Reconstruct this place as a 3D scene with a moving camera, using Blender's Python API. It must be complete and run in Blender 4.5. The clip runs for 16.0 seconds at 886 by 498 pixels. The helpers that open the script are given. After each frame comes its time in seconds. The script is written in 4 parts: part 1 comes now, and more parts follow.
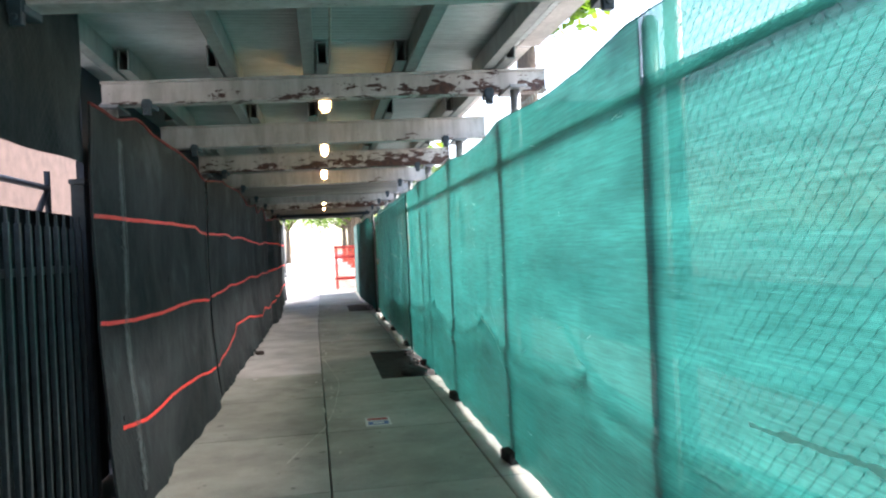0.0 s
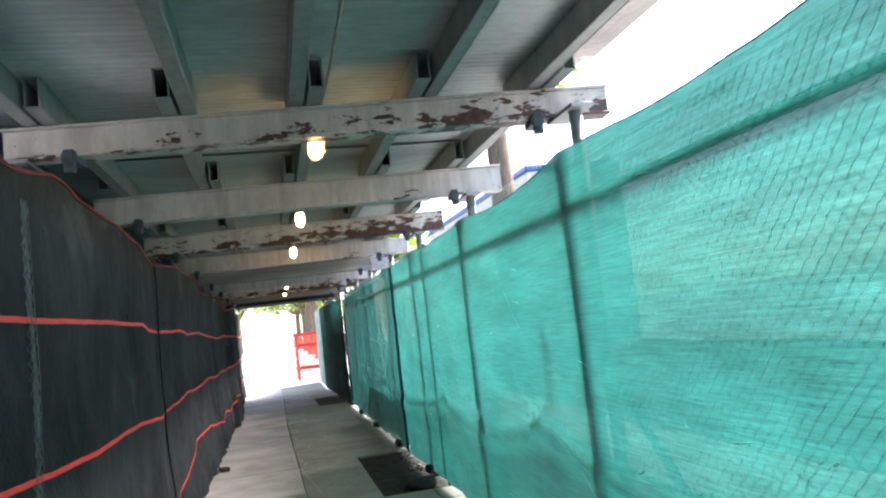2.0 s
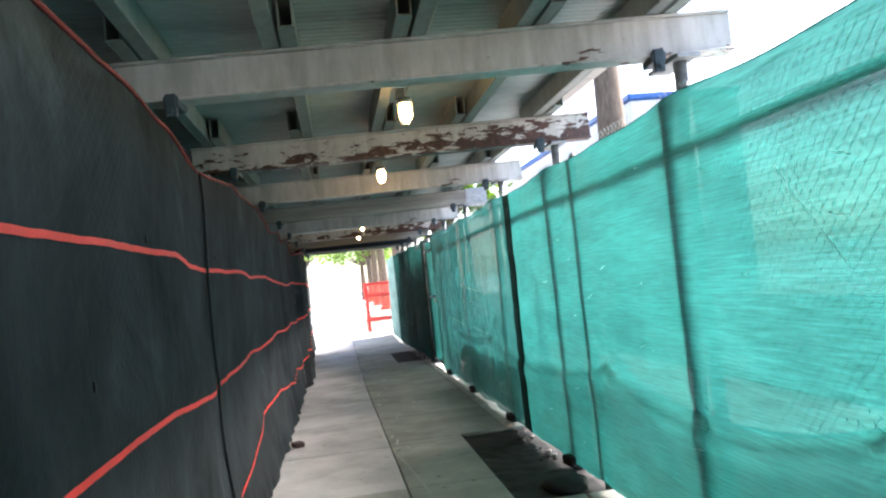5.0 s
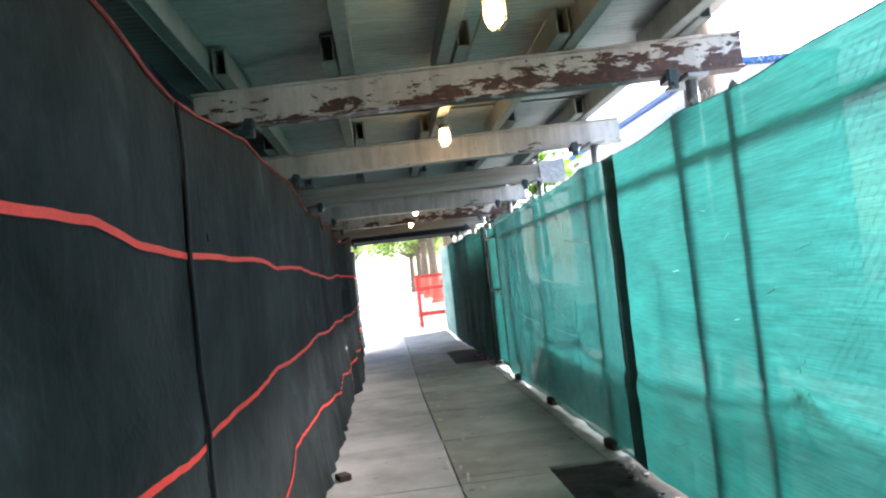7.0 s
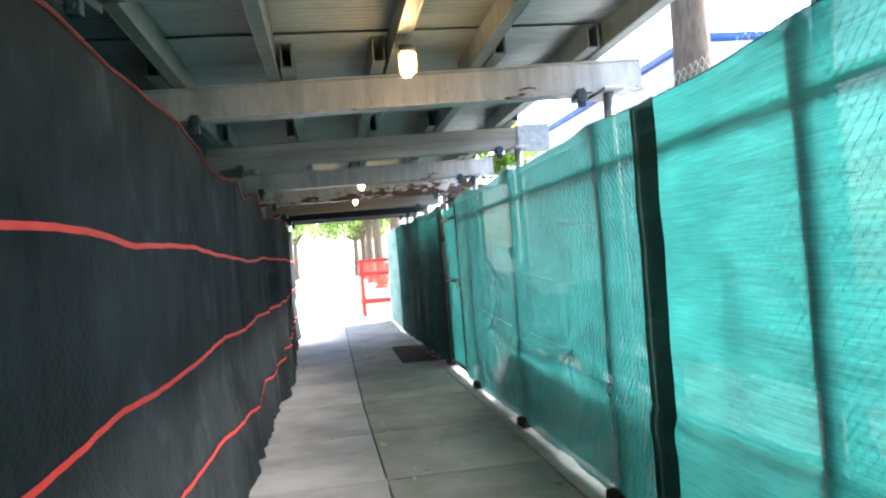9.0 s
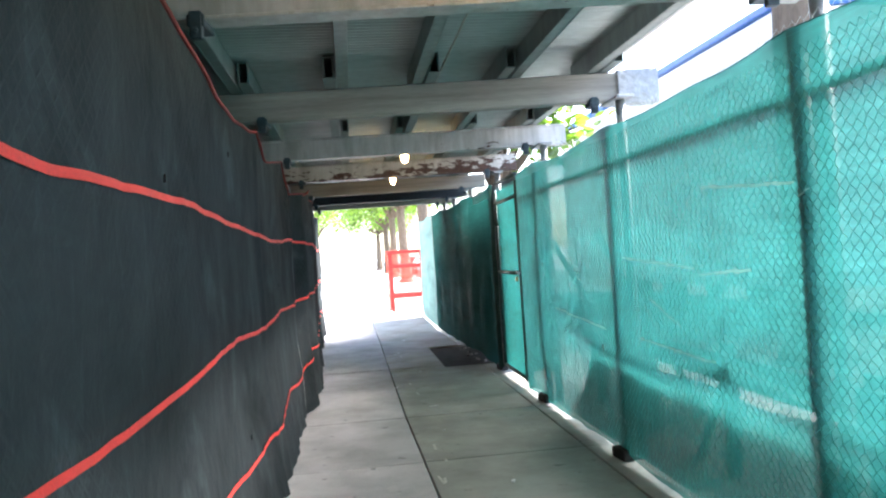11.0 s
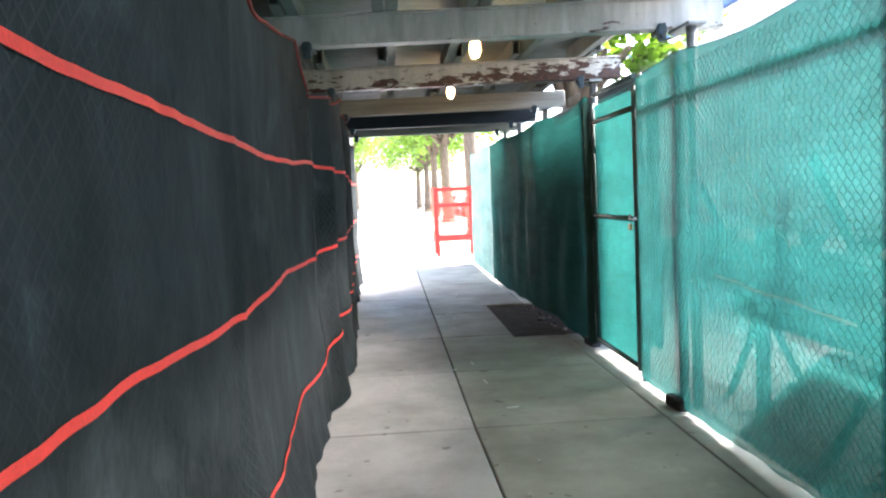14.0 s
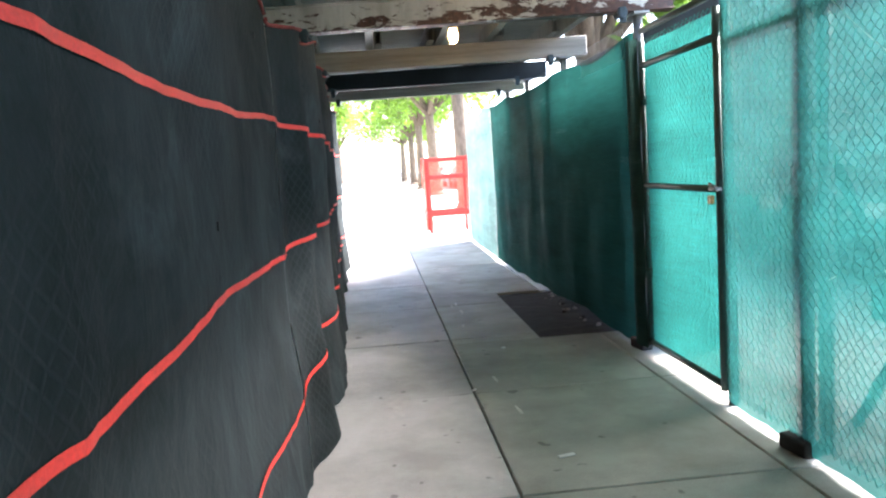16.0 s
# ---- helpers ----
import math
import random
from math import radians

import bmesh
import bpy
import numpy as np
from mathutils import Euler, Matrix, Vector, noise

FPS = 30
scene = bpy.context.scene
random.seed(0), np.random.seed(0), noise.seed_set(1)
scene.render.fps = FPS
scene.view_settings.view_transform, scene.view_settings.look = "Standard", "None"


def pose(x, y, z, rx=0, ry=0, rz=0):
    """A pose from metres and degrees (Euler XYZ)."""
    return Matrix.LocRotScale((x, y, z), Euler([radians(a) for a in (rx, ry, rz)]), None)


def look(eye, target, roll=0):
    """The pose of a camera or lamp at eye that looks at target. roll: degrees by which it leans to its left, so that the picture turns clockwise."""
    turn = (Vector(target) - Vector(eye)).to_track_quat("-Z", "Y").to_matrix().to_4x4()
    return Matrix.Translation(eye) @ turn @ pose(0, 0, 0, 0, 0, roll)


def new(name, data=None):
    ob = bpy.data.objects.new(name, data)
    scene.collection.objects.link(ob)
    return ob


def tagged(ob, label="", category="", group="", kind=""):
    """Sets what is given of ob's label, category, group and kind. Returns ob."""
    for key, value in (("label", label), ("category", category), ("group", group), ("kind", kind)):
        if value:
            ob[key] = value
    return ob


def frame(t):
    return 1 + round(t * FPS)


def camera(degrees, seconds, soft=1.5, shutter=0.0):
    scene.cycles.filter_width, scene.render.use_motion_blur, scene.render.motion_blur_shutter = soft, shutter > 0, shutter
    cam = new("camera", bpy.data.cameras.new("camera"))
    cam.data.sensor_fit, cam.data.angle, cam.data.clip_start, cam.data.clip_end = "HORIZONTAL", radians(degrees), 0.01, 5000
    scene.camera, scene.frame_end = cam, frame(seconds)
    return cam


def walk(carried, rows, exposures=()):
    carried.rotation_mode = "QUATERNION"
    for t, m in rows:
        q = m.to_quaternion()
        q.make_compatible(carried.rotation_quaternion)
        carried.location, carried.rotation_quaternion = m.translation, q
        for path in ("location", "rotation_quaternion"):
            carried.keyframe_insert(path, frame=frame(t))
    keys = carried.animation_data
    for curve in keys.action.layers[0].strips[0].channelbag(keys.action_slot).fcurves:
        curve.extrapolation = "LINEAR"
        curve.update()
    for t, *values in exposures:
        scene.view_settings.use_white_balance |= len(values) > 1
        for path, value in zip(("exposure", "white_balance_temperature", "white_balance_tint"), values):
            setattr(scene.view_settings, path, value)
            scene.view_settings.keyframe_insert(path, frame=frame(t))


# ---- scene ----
cam = camera(61.4, 16.0, soft=2.2)
PATH = [
    (0, (-0.004, -1.98, 1.448), (0.313, -0.005, 1.44), -2.6),
    (0.5, (-0.103, -1.655, 1.438), (0.186, 0.324, 1.425), -2.2),
    (1, (-0.149, -1.311, 1.428), (0.213, 0.656, 1.422), -4.3),
    (1.5, (-0.188, -0.911, 1.475), (0.212, 1.048, 1.514), -8.1),
    (2, (-0.25, -0.533, 1.512), (0.209, 1.404, 1.7), -6.6),
    (2.5, (-0.247, -0.185, 1.489), (0.13, 1.776, 1.616), -4.9),
    (3, (-0.249, 0.147, 1.508), (0.036, 2.123, 1.622), -3.3),
    (3.5, (-0.346, 0.49, 1.511), (-0.068, 2.467, 1.627), -5.3),
    (4, (-0.378, 0.871, 1.473), (-0.025, 2.837, 1.579), -7.1),
    (4.2, (-0.392, 0.995, 1.49), (-0.073, 2.966, 1.592), -7.2),
    (6.5, (-0.481, 2.727, 1.497), (-0.211, 4.708, 1.558), -4.7),
    (7, (-0.471, 3.11, 1.505), (-0.313, 5.103, 1.578), -6.4),
    (7.5, (-0.45, 3.495, 1.493), (-0.168, 5.473, 1.563), -7.9),
    (8, (-0.405, 3.899, 1.503), (-0.001, 5.858, 1.53), -6.4),
    (8.5, (-0.392, 4.342, 1.54), (-0.069, 6.315, 1.564), -5.3),
    (10.8, (-0.551, 6.121, 1.467), (-0.273, 8.102, 1.47), -3.5),
    (11, (-0.574, 6.27, 1.458), (-0.328, 8.255, 1.471), -3.7),
    (11.5, (-0.601, 6.65, 1.447), (-0.463, 8.645, 1.437), -3.8),
    (12, (-0.638, 7.016, 1.454), (-0.454, 9.005, 1.372), -4.2),
    (12.5, (-0.601, 7.367, 1.434), (-0.427, 9.356, 1.317), -4.0),
    (13, (-0.628, 7.769, 1.44), (-0.458, 9.758, 1.309), -3.7),
    (13.5, (-0.671, 8.141, 1.429), (-0.468, 10.126, 1.292), -2.8),
    (14, (-0.629, 8.548, 1.437), (-0.493, 10.539, 1.294), -2.5),
    (14.5, (-0.606, 8.91, 1.419), (-0.446, 10.896, 1.247), -4.3),
    (15, (-0.602, 9.237, 1.451), (-0.412, 11.219, 1.266), -4.6),
    (15.5, (-0.58, 9.639, 1.459), (-0.398, 11.62, 1.253), -4.3),
    (16, (-0.697, 10.005, 1.423), (-0.527, 11.986, 1.204), -3.8),
]
walk(cam, [(t, look(eye, target, roll)) for t, eye, target, roll in PATH],
     exposures=[(0, 2.42, 6650, 18), (4, 2.64, 6550, 17), (8, 2.85, 6350, 16), (11, 3.2, 6250, 14), (13.5, 3.35, 6500, 15), (16, 3.45, 6350, 15)])

# ---- daylight ----
world = bpy.data.worlds.new("sky")
scene.world = world
world.use_nodes = True
wn = world.node_tree.nodes
sky = wn.new("ShaderNodeTexSky")
sky.sky_type, sky.sun_disc = "NISHITA", False
sky.sun_elevation, sky.sun_rotation = radians(45), radians(70)
sky.air_density, sky.dust_density = 1.0, 1.5
wn["Background"].inputs["Strength"].default_value = 0.15
world.node_tree.links.new(sky.outputs[0], wn["Background"].inputs["Color"])
sun = new("sun", bpy.data.lights.new("sun", "SUN"))
sun.data.energy, sun.data.angle, sun.data.color = 5.0, radians(30), (1.0, 0.95, 0.89)
SUN_TO = Vector((math.sin(radians(70)) * math.cos(radians(45)), math.cos(radians(70)) * math.cos(radians(45)), math.sin(radians(45))))
sun.matrix_world = look(tuple(SUN_TO * 40), (0, 0, 0))


# ---- materials ----
class Mat:
    """A small wrapper for building node materials."""

    def __init__(self, name, rough=0.7, metal=0.0, spec=0.5):
        self.m = bpy.data.materials.new(name)
        self.m.use_nodes = True
        self.t = self.m.node_tree
        self.b = self.t.nodes["Principled BSDF"]
        self.out = self.t.nodes["Material Output"]
        self.b.inputs["Roughness"].default_value = rough
        self.b.inputs["Metallic"].default_value = metal
        self.b.inputs["Specular IOR Level"].default_value = spec
        self.co = self.t.nodes.new("ShaderNodeTexCoord").outputs["Object"]

    def node(self, kind, **kw):
        n = self.t.nodes.new(kind)
        for k, v in kw.items():
            n.inputs[k].default_value = v
        return n

    def link(self, a, b):
        self.t.links.new(a, b)

    def noise(self, scale, detail=4, rough=0.55, stretch=(1, 1, 1), distort=0.0):
        mp = self.node("ShaderNodeMapping")
        mp.inputs["Scale"].default_value = stretch
        self.link(self.co, mp.inputs["Vector"])
        n = self.node("ShaderNodeTexNoise", Scale=scale, Detail=detail, Roughness=rough, Distortion=distort)
        self.link(mp.outputs[0], n.inputs["Vector"])
        return n.outputs["Fac"]

    def ramp(self, fac, stops):
        r = self.node("ShaderNodeValToRGB")
        el = r.color_ramp.elements
        while len(el) < len(stops):
            el.new(0.5)
        for e, (p, c) in zip(el, stops):
            e.position = p
            e.color = (*c, 1) if len(c) == 3 else c
        self.link(fac, r.inputs[0])
        return r.outputs["Color"]

    def mix(self, fac, a, b, mode="MIX"):
        n = self.t.nodes.new("ShaderNodeMix")
        n.data_type, n.blend_type = "RGBA", mode
        for s, v in ((n.inputs["Factor"], fac), (n.inputs["A"], a), (n.inputs["B"], b)):
            if hasattr(v, "is_linked"):
                self.link(v, s)
            elif isinstance(v, (int, float)):
                s.default_value = v
            else:
                s.default_value = (*v, 1)
        return n.outputs["Result"]

    def colour(self, c):
        if hasattr(c, "is_linked"):
            self.link(c, self.b.inputs["Base Color"])
        else:
            self.b.inputs["Base Color"].default_value = (*c, 1)
        return self

    def bump(self, fac, strength=0.3, dist=0.01):
        n = self.node("ShaderNodeBump", Strength=strength, Distance=dist)
        self.link(fac, n.inputs["Height"])
        self.link(n.outputs[0], self.b.inputs["Normal"])
        return n.outputs[0]


def grained(name, c, vary=0.25, scale=6.0, fine=60.0, rough=0.7, metal=0.0, bump=0.25, stretch=(1, 1, 1), spec=0.4):
    k = Mat(name, rough, metal, spec)
    lo, hi = [v * (1 - vary) for v in c], [min(1, v * (1 + vary)) for v in c]
    big = k.ramp(k.noise(scale, 5, 0.6, stretch), [(0.3, lo), (0.7, hi)])
    small = k.ramp(k.noise(fine, 3, 0.6, stretch), [(0.25, (0.75, 0.75, 0.75)), (0.75, (1, 1, 1))])
    k.colour(k.mix(1.0, big, small, "MULTIPLY"))
    k.bump(k.noise(fine, 4, 0.6, stretch), bump, 0.006)
    return k.m


def painted_steel(name, paint, level):
    """Old paint on steel; the higher the level, the more has flaked to rust."""
    k = Mat(name, 0.45, 0.0, 0.5)
    flake = k.noise(9.0, 10, 0.70, (0.7, 1, 2.0), 0.3)
    sep = k.t.nodes.new("ShaderNodeSeparateXYZ")
    k.link(k.co, sep.inputs[0])
    side = k.node("ShaderNodeMath")
    side.operation = "MULTIPLY_ADD"
    side.inputs[1].default_value, side.inputs[2].default_value = -0.045, 0.0
    k.link(sep.outputs["X"], side.inputs[0])
    low = k.node("ShaderNodeMath")
    low.operation = "MULTIPLY_ADD"
    low.inputs[1].default_value = 0.85
    k.link(sep.outputs["Z"], low.inputs[0])
    k.link(side.outputs[0], low.inputs[2])
    total = k.node("ShaderNodeMath")
    total.operation = "ADD"
    k.link(flake, total.inputs[0])
    k.link(low.outputs[0], total.inputs[1])
    level += 0.075
    flake = total.outputs[0]
    mask = k.ramp(flake, [(level - 0.012, (1, 1, 1)), (level + 0.012, (0, 0, 0))])
    rust = k.ramp(k.noise(30, 6, 0.7), [(0.3, (0.022, 0.014, 0.012)), (0.55, (0.07, 0.030, 0.022)), (0.75, (0.13, 0.055, 0.036))])
    coat = k.ramp(k.noise(3.0, 6, 0.7), [(0.3, [v * 0.72 for v in paint]), (0.65, paint)])
    drips = k.ramp(k.noise(5.0, 6, 0.7, (3, 3, 0.4)), [(0.35, (0.74, 0.73, 0.71)), (0.6, (1, 1, 1))])
    coat = k.mix(1.0, coat, drips, "MULTIPLY")
    k.colour(k.mix(mask, coat, rust))
    k.bump(k.mix(mask, (0.6, 0.6, 0.6), k.noise(40, 5)), 0.6, 0.006)
    return k.m


def concrete_slab(name, lo=(0.36, 0.36, 0.315), hi=(0.47, 0.465, 0.415)):
    k = Mat(name, 0.8, 0, 0.35)
    info = k.t.nodes.new("ShaderNodeObjectInfo")
    base = k.ramp(info.outputs["Random"], [(0.0, lo), (1.0, hi)])
    geo = k.t.nodes.new("ShaderNodeNewGeometry")
    k.co = geo.outputs["Position"]
    stain = k.ramp(k.noise(1.3, 6, 0.65), [(0.32, (0.62, 0.62, 0.6)), (0.62, (1, 1, 1))])
    grain = k.ramp(k.noise(140, 3, 0.7), [(0.3, (0.78, 0.78, 0.78)), (0.7, (1.0, 1.0, 1.0))])
    gum = k.ramp(k.noise(9.0, 2, 0.4), [(0.70, (1, 1, 1)), (0.735, (0.55, 0.55, 0.55))])
    pale = k.ramp(k.noise(3.4, 7, 0.75, (1, 0.5, 1)), [(0.60, (1, 1, 1)), (0.72, (1.25, 1.25, 1.22))])
    c = base
    for f in (stain, grain, gum, pale):
        c = k.mix(1.0, c, f, "MULTIPLY")
    k.colour(c)
    k.bump(k.noise(160, 4, 0.7), 0.25, 0.003)
    k.link(k.ramp(k.noise(4, 4), [(0.3, (0.5, 0.5, 0.5)), (0.7, (0.85, 0.85, 0.85))]), k.b.inputs["Roughness"])
    return k.m


def netting(name, c, through_light, clear, streak=0.5, rough=0.55, spec=0.3):
    """Woven privacy netting: scattered light passes through, with a little clear view."""
    k = Mat(name, rough, 0, spec)
    fold = k.noise(2.2, 6, 0.65, (1, 0.35, 1.6))
    weave = k.noise(30, 5, 0.7, (1, 0.12, 3.0))
    tone = k.mix(1.0, k.ramp(fold, [(0.28, [v * 0.60 for v in c]), (0.72, [min(1, v * 1.2) for v in c])]),
                 k.ramp(weave, [(0.3, (1 - streak * 0.5,) * 3), (0.7, (1, 1, 1))]), "MULTIPLY")
    pale = k.ramp(k.noise(3.5, 9, 0.78, (1, 0.22, 2.4), 0.3), [(0.60, (0, 0, 0)), (0.76, (0.55, 0.55, 0.55))])
    tone = k.mix(pale, tone, [min(1, v * 1.15 + 0.10) for v in c])
    k.colour(tone)
    wv = k.node("ShaderNodeTexWave", Scale=70.0, Distortion=1.5, Detail=1.0)
    wv.bands_direction = "Z"
    k.link(k.co, wv.inputs["Vector"])
    nrm = k.bump(k.mix(0.35, weave, wv.outputs["Fac"]), 0.35, 0.006)
    tr = k.t.nodes.new("ShaderNodeBsdfTranslucent")
    k.link(tone, tr.inputs["Color"])
    k.link(nrm, tr.inputs["Normal"])
    mx = k.node("ShaderNodeMixShader", Fac=through_light)
    k.link(k.b.outputs[0], mx.inputs[1])
    k.link(tr.outputs[0], mx.inputs[2])
    cl = k.t.nodes.new("ShaderNodeBsdfTransparent")
    mx2 = k.node("ShaderNodeMixShader")
    k.link(k.ramp(weave, [(0.35, (clear * 0.5,) * 3), (0.75, (clear * 1.5,) * 3)]), mx2.inputs[0])
    k.link(mx.outputs[0], mx2.inputs[1])
    k.link(cl.outputs[0], mx2.inputs[2])
    k.link(mx2.outputs[0], k.out.inputs["Surface"])
    return k.m


def leafy(name, c):
    k = Mat(name, 0.5, 0, 0.4)
    geo = k.t.nodes.new("ShaderNodeNewGeometry")
    col = k.ramp(geo.outputs["Random Per Island"], [(0, [v * 0.6 for v in c]), (1, [v * 1.5 for v in c])])
    k.colour(col)
    tr = k.t.nodes.new("ShaderNodeBsdfTranslucent")
    k.link(k.mix(1.0, col, (1.6, 1.8, 0.8), "MULTIPLY"), tr.inputs["Color"])
    mx = k.node("ShaderNodeMixShader", Fac=0.45)
    k.link(k.b.outputs[0], mx.inputs[1])
    k.link(tr.outputs[0], mx.inputs[2])
    k.link(mx.outputs[0], k.out.inputs["Surface"])
    return k.m


def glowing(name, c, strength):
    k = Mat(name, 0.3)
    k.colour((0.9, 0.85, 0.7))
    k.b.inputs["Emission Color"].default_value = (*c, 1)
    k.b.inputs["Emission Strength"].default_value = strength
    return k.m


def black_cloth(name):
    """Black landscape-cloth screen, dusty and creased."""
    k = Mat(name, 0.9, 0, 0.12)
    dust = k.ramp(k.noise(1.3, 8, 0.68, (1, 0.8, 0.8), 0.5), [(0.35, (0.010, 0.0135, 0.014)), (0.7, (0.038, 0.046, 0.049))])
    scuff = k.ramp(k.noise(2.4, 5, 0.6, (1, 0.7, 0.8), 0.6), [(0.57, (1, 1, 1)), (0.78, (2.4, 2.4, 2.4))])
    fine = k.noise(220, 2, 0.5)
    crease = k.noise(5.0, 6, 0.6, (1, 1.2, 0.8), 0.4)
    rub = k.ramp(k.noise(0.9, 3, 0.5, (1, 1, 1), 0.2), [(0.45, (0, 0, 0)), (0.65, (1, 1, 1))])
    links = []
    for turn in (45, -45):
        mp = k.node("ShaderNodeMapping")
        mp.inputs["Rotation"].default_value = (radians(turn), 0, 0)
        k.link(k.co, mp.inputs["Vector"])
        wv = k.node("ShaderNodeTexWave", Scale=8.0, Distortion=0.6, Detail=1.0)
        wv.bands_direction = "Y"
        k.link(mp.outputs[0], wv.inputs["Vector"])
        links.append(k.ramp(wv.outputs["Fac"], [(0.80, (0, 0, 0)), (1.0, (1, 1, 1))]))
    wire = k.mix(1.0, k.mix(1.0, links[0], links[1], "LIGHTEN"), rub, "MULTIPLY")
    base = k.mix(1.0, dust, scuff, "MULTIPLY")
    streak = k.ramp(k.noise(6.0, 5, 0.7, (1, 3.0, 0.5), 0.8), [(0.55, (1, 1, 1)), (0.75, (1.4, 1.42, 1.47))])
    base = k.mix(1.0, base, streak, "MULTIPLY")
    k.colour(k.mix(k.mix(1.0, wire, (0.13, 0.13, 0.13), "MULTIPLY"), base, (0.085, 0.095, 0.105)))
    k.bump(k.mix(0.12, k.mix(0.03, crease, fine), wire), 0.7, 0.03)
    return k.m


M_SLAB = concrete_slab("sidewalk_concrete")
# slab colour raised to stand for daylight falling on the left flags
M_SLAB_LIT = concrete_slab("lit_sidewalk_concrete", (0.52, 0.50, 0.485), (0.60, 0.58, 0.56))
M_JOINT = grained("joint_dirt", (0.045, 0.043, 0.038), 0.3, 8, 80, 0.95)
M_GROUND = grained("far_paving", (0.40, 0.39, 0.37), 0.18, 0.4, 20, 0.9)
M_ASPHALT = grained("asphalt", (0.06, 0.06, 0.06), 0.25, 0.6, 90, 0.9)
M_SOIL = grained("tree_pit_soil", (0.030, 0.027, 0.024), 0.5, 6, 60, 0.95, bump=0.8)
M_KERB = grained("kerb_concrete", (0.36, 0.32, 0.29), 0.4, 4, 70, 0.9)
M_WHITE = painted_steel("white_paint_worn", (0.56, 0.57, 0.56), 0.30)
M_PEEL = painted_steel("white_paint_peeling", (0.58, 0.58, 0.56), 0.41)
M_RUSTY = painted_steel("white_paint_flaked_to_rust", (0.58, 0.58, 0.56), 0.485)
M_TIMBER = grained("weathered_timber", (0.36, 0.35, 0.32), 0.3, 3, 40, 0.8, stretch=(0.25, 4, 4))
M_PURLIN = painted_steel("grey_green_joist_paint", (0.29, 0.34, 0.33), 0.27)
M_DECK = grained("corrugated_deck_paint", (0.44, 0.50, 0.50), 0.22, 1.5, 30, 0.34, 0.0, 0.15, (0.3, 1, 1), 0.5)
M_PLANK = grained("deck_edge_board", (0.50, 0.47, 0.45), 0.25, 3, 40, 0.8)
M_NAVY = grained("navy_hoarding_paint", (0.022, 0.033, 0.045), 0.3, 2, 50, 0.6)
M_GALV = grained("galvanised_pipe", (0.26, 0.28, 0.29), 0.25, 6, 50, 0.5, 0.5)
M_POST = grained("dark_fence_pipe", (0.06, 0.10, 0.095), 0.3, 6, 60, 0.5, 0.3)
M_CLAMP = grained("blue_clamp_paint", (0.04, 0.07, 0.09), 0.35, 12, 60, 0.5, 0.2)
M_BLUE = grained("bright_blue_paint", (0.03, 0.13, 0.42), 0.2, 10, 60, 0.4)
M_WIRE = grained("green_chain_link_wire", (0.045, 0.33, 0.285), 0.35, 10, 90, 0.5, 0.0)
# wire green lightened to paint in highlights on the strands
M_WIRE_LIT = grained("lit_green_wire", (0.13, 0.48, 0.43), 0.4, 10, 90, 0.35, 0.2)
M_ZINC = grained("zinc_wire", (0.50, 0.52, 0.52), 0.2, 10, 90, 0.4, 0.5)
M_GREEN = netting("green_privacy_netting", (0.034, 0.28, 0.25), 0.30, 0.022, 0.9)
M_GREEN_WORN = netting("worn_see_through_netting", (0.08, 0.36, 0.32), 0.38, 0.15, 0.6)
M_GREEN_THIN = netting("thin_green_netting", (0.036, 0.23, 0.215), 0.27, 0.065, 0.9)
M_LOW = netting("dull_lower_netting", (0.026, 0.17, 0.155), 0.42, 0.16, 0.5, 0.9, 0.05)
M_SHEER = netting("sheer_green_netting", (0.06, 0.34, 0.30), 0.55, 0.42, 0.5)
M_SCRATCH = netting("pale_worn_thread", (0.55, 0.80, 0.74), 0.60, 0.15, 0.3)
# green darkened in the colour for the missing backlight on this stretch
M_GREEN_SHADED = netting("shaded_green_netting", (0.016, 0.100, 0.090), 0.30, 0.003, 0.5, 0.95, 0.03)
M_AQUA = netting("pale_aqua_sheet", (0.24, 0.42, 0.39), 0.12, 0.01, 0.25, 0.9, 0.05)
M_OVERLAP = netting("doubled_grey_netting", (0.030, 0.070, 0.062), 0.22, 0.01, 0.5, 0.95, 0.03)
M_BLACK = black_cloth("black_screen_cloth")
M_SCUFF = grained("scuffed_black_cloth", (0.075, 0.092, 0.096), 0.95, 22, 60, 0.8, bump=0.7)
M_RUBWIRE = grained("dull_worn_wire", (0.17, 0.20, 0.20), 0.5, 14, 60, 0.6, 0.2)
M_RED = grained("orange_red_tape", (0.94, 0.06, 0.045), 0.10, 10, 120, 0.6)
M_PIPING = grained("dark_red_hem", (0.20, 0.03, 0.03), 0.3, 10, 90, 0.8)
M_CORD = grained("black_cord", (0.012, 0.014, 0.015), 0.3, 20, 90, 0.7)
M_IRON = grained("black_iron_paint", (0.035, 0.045, 0.048), 0.35, 12, 60, 0.42, 0.2)
M_BRICK = grained("pinkish_masonry", (0.075, 0.050, 0.043), 0.25, 2.5, 40, 0.9)
M_BULB = glowing("warm_bulb", (1.0, 0.60, 0.25), 17.0)
M_CAGE = grained("lamp_guard_metal", (0.45, 0.42, 0.36), 0.2, 20, 60, 0.4, 0.8)
M_REDWOOD = grained("red_painted_wood", (0.60, 0.06, 0.045), 0.2, 6, 50, 0.6)
M_NET = netting("red_safety_net", (0.80, 0.10, 0.07), 0.45, 0.50)
M_BARK = grained("bark", (0.15, 0.115, 0.085), 0.4, 8, 40, 0.95, bump=1.0, stretch=(2, 2, 0.4))
M_LEAF = leafy("leaves", (0.10, 0.17, 0.03))
M_FACADE = grained("pale_render", (0.62, 0.59, 0.55), 0.12, 0.8, 30, 0.9)
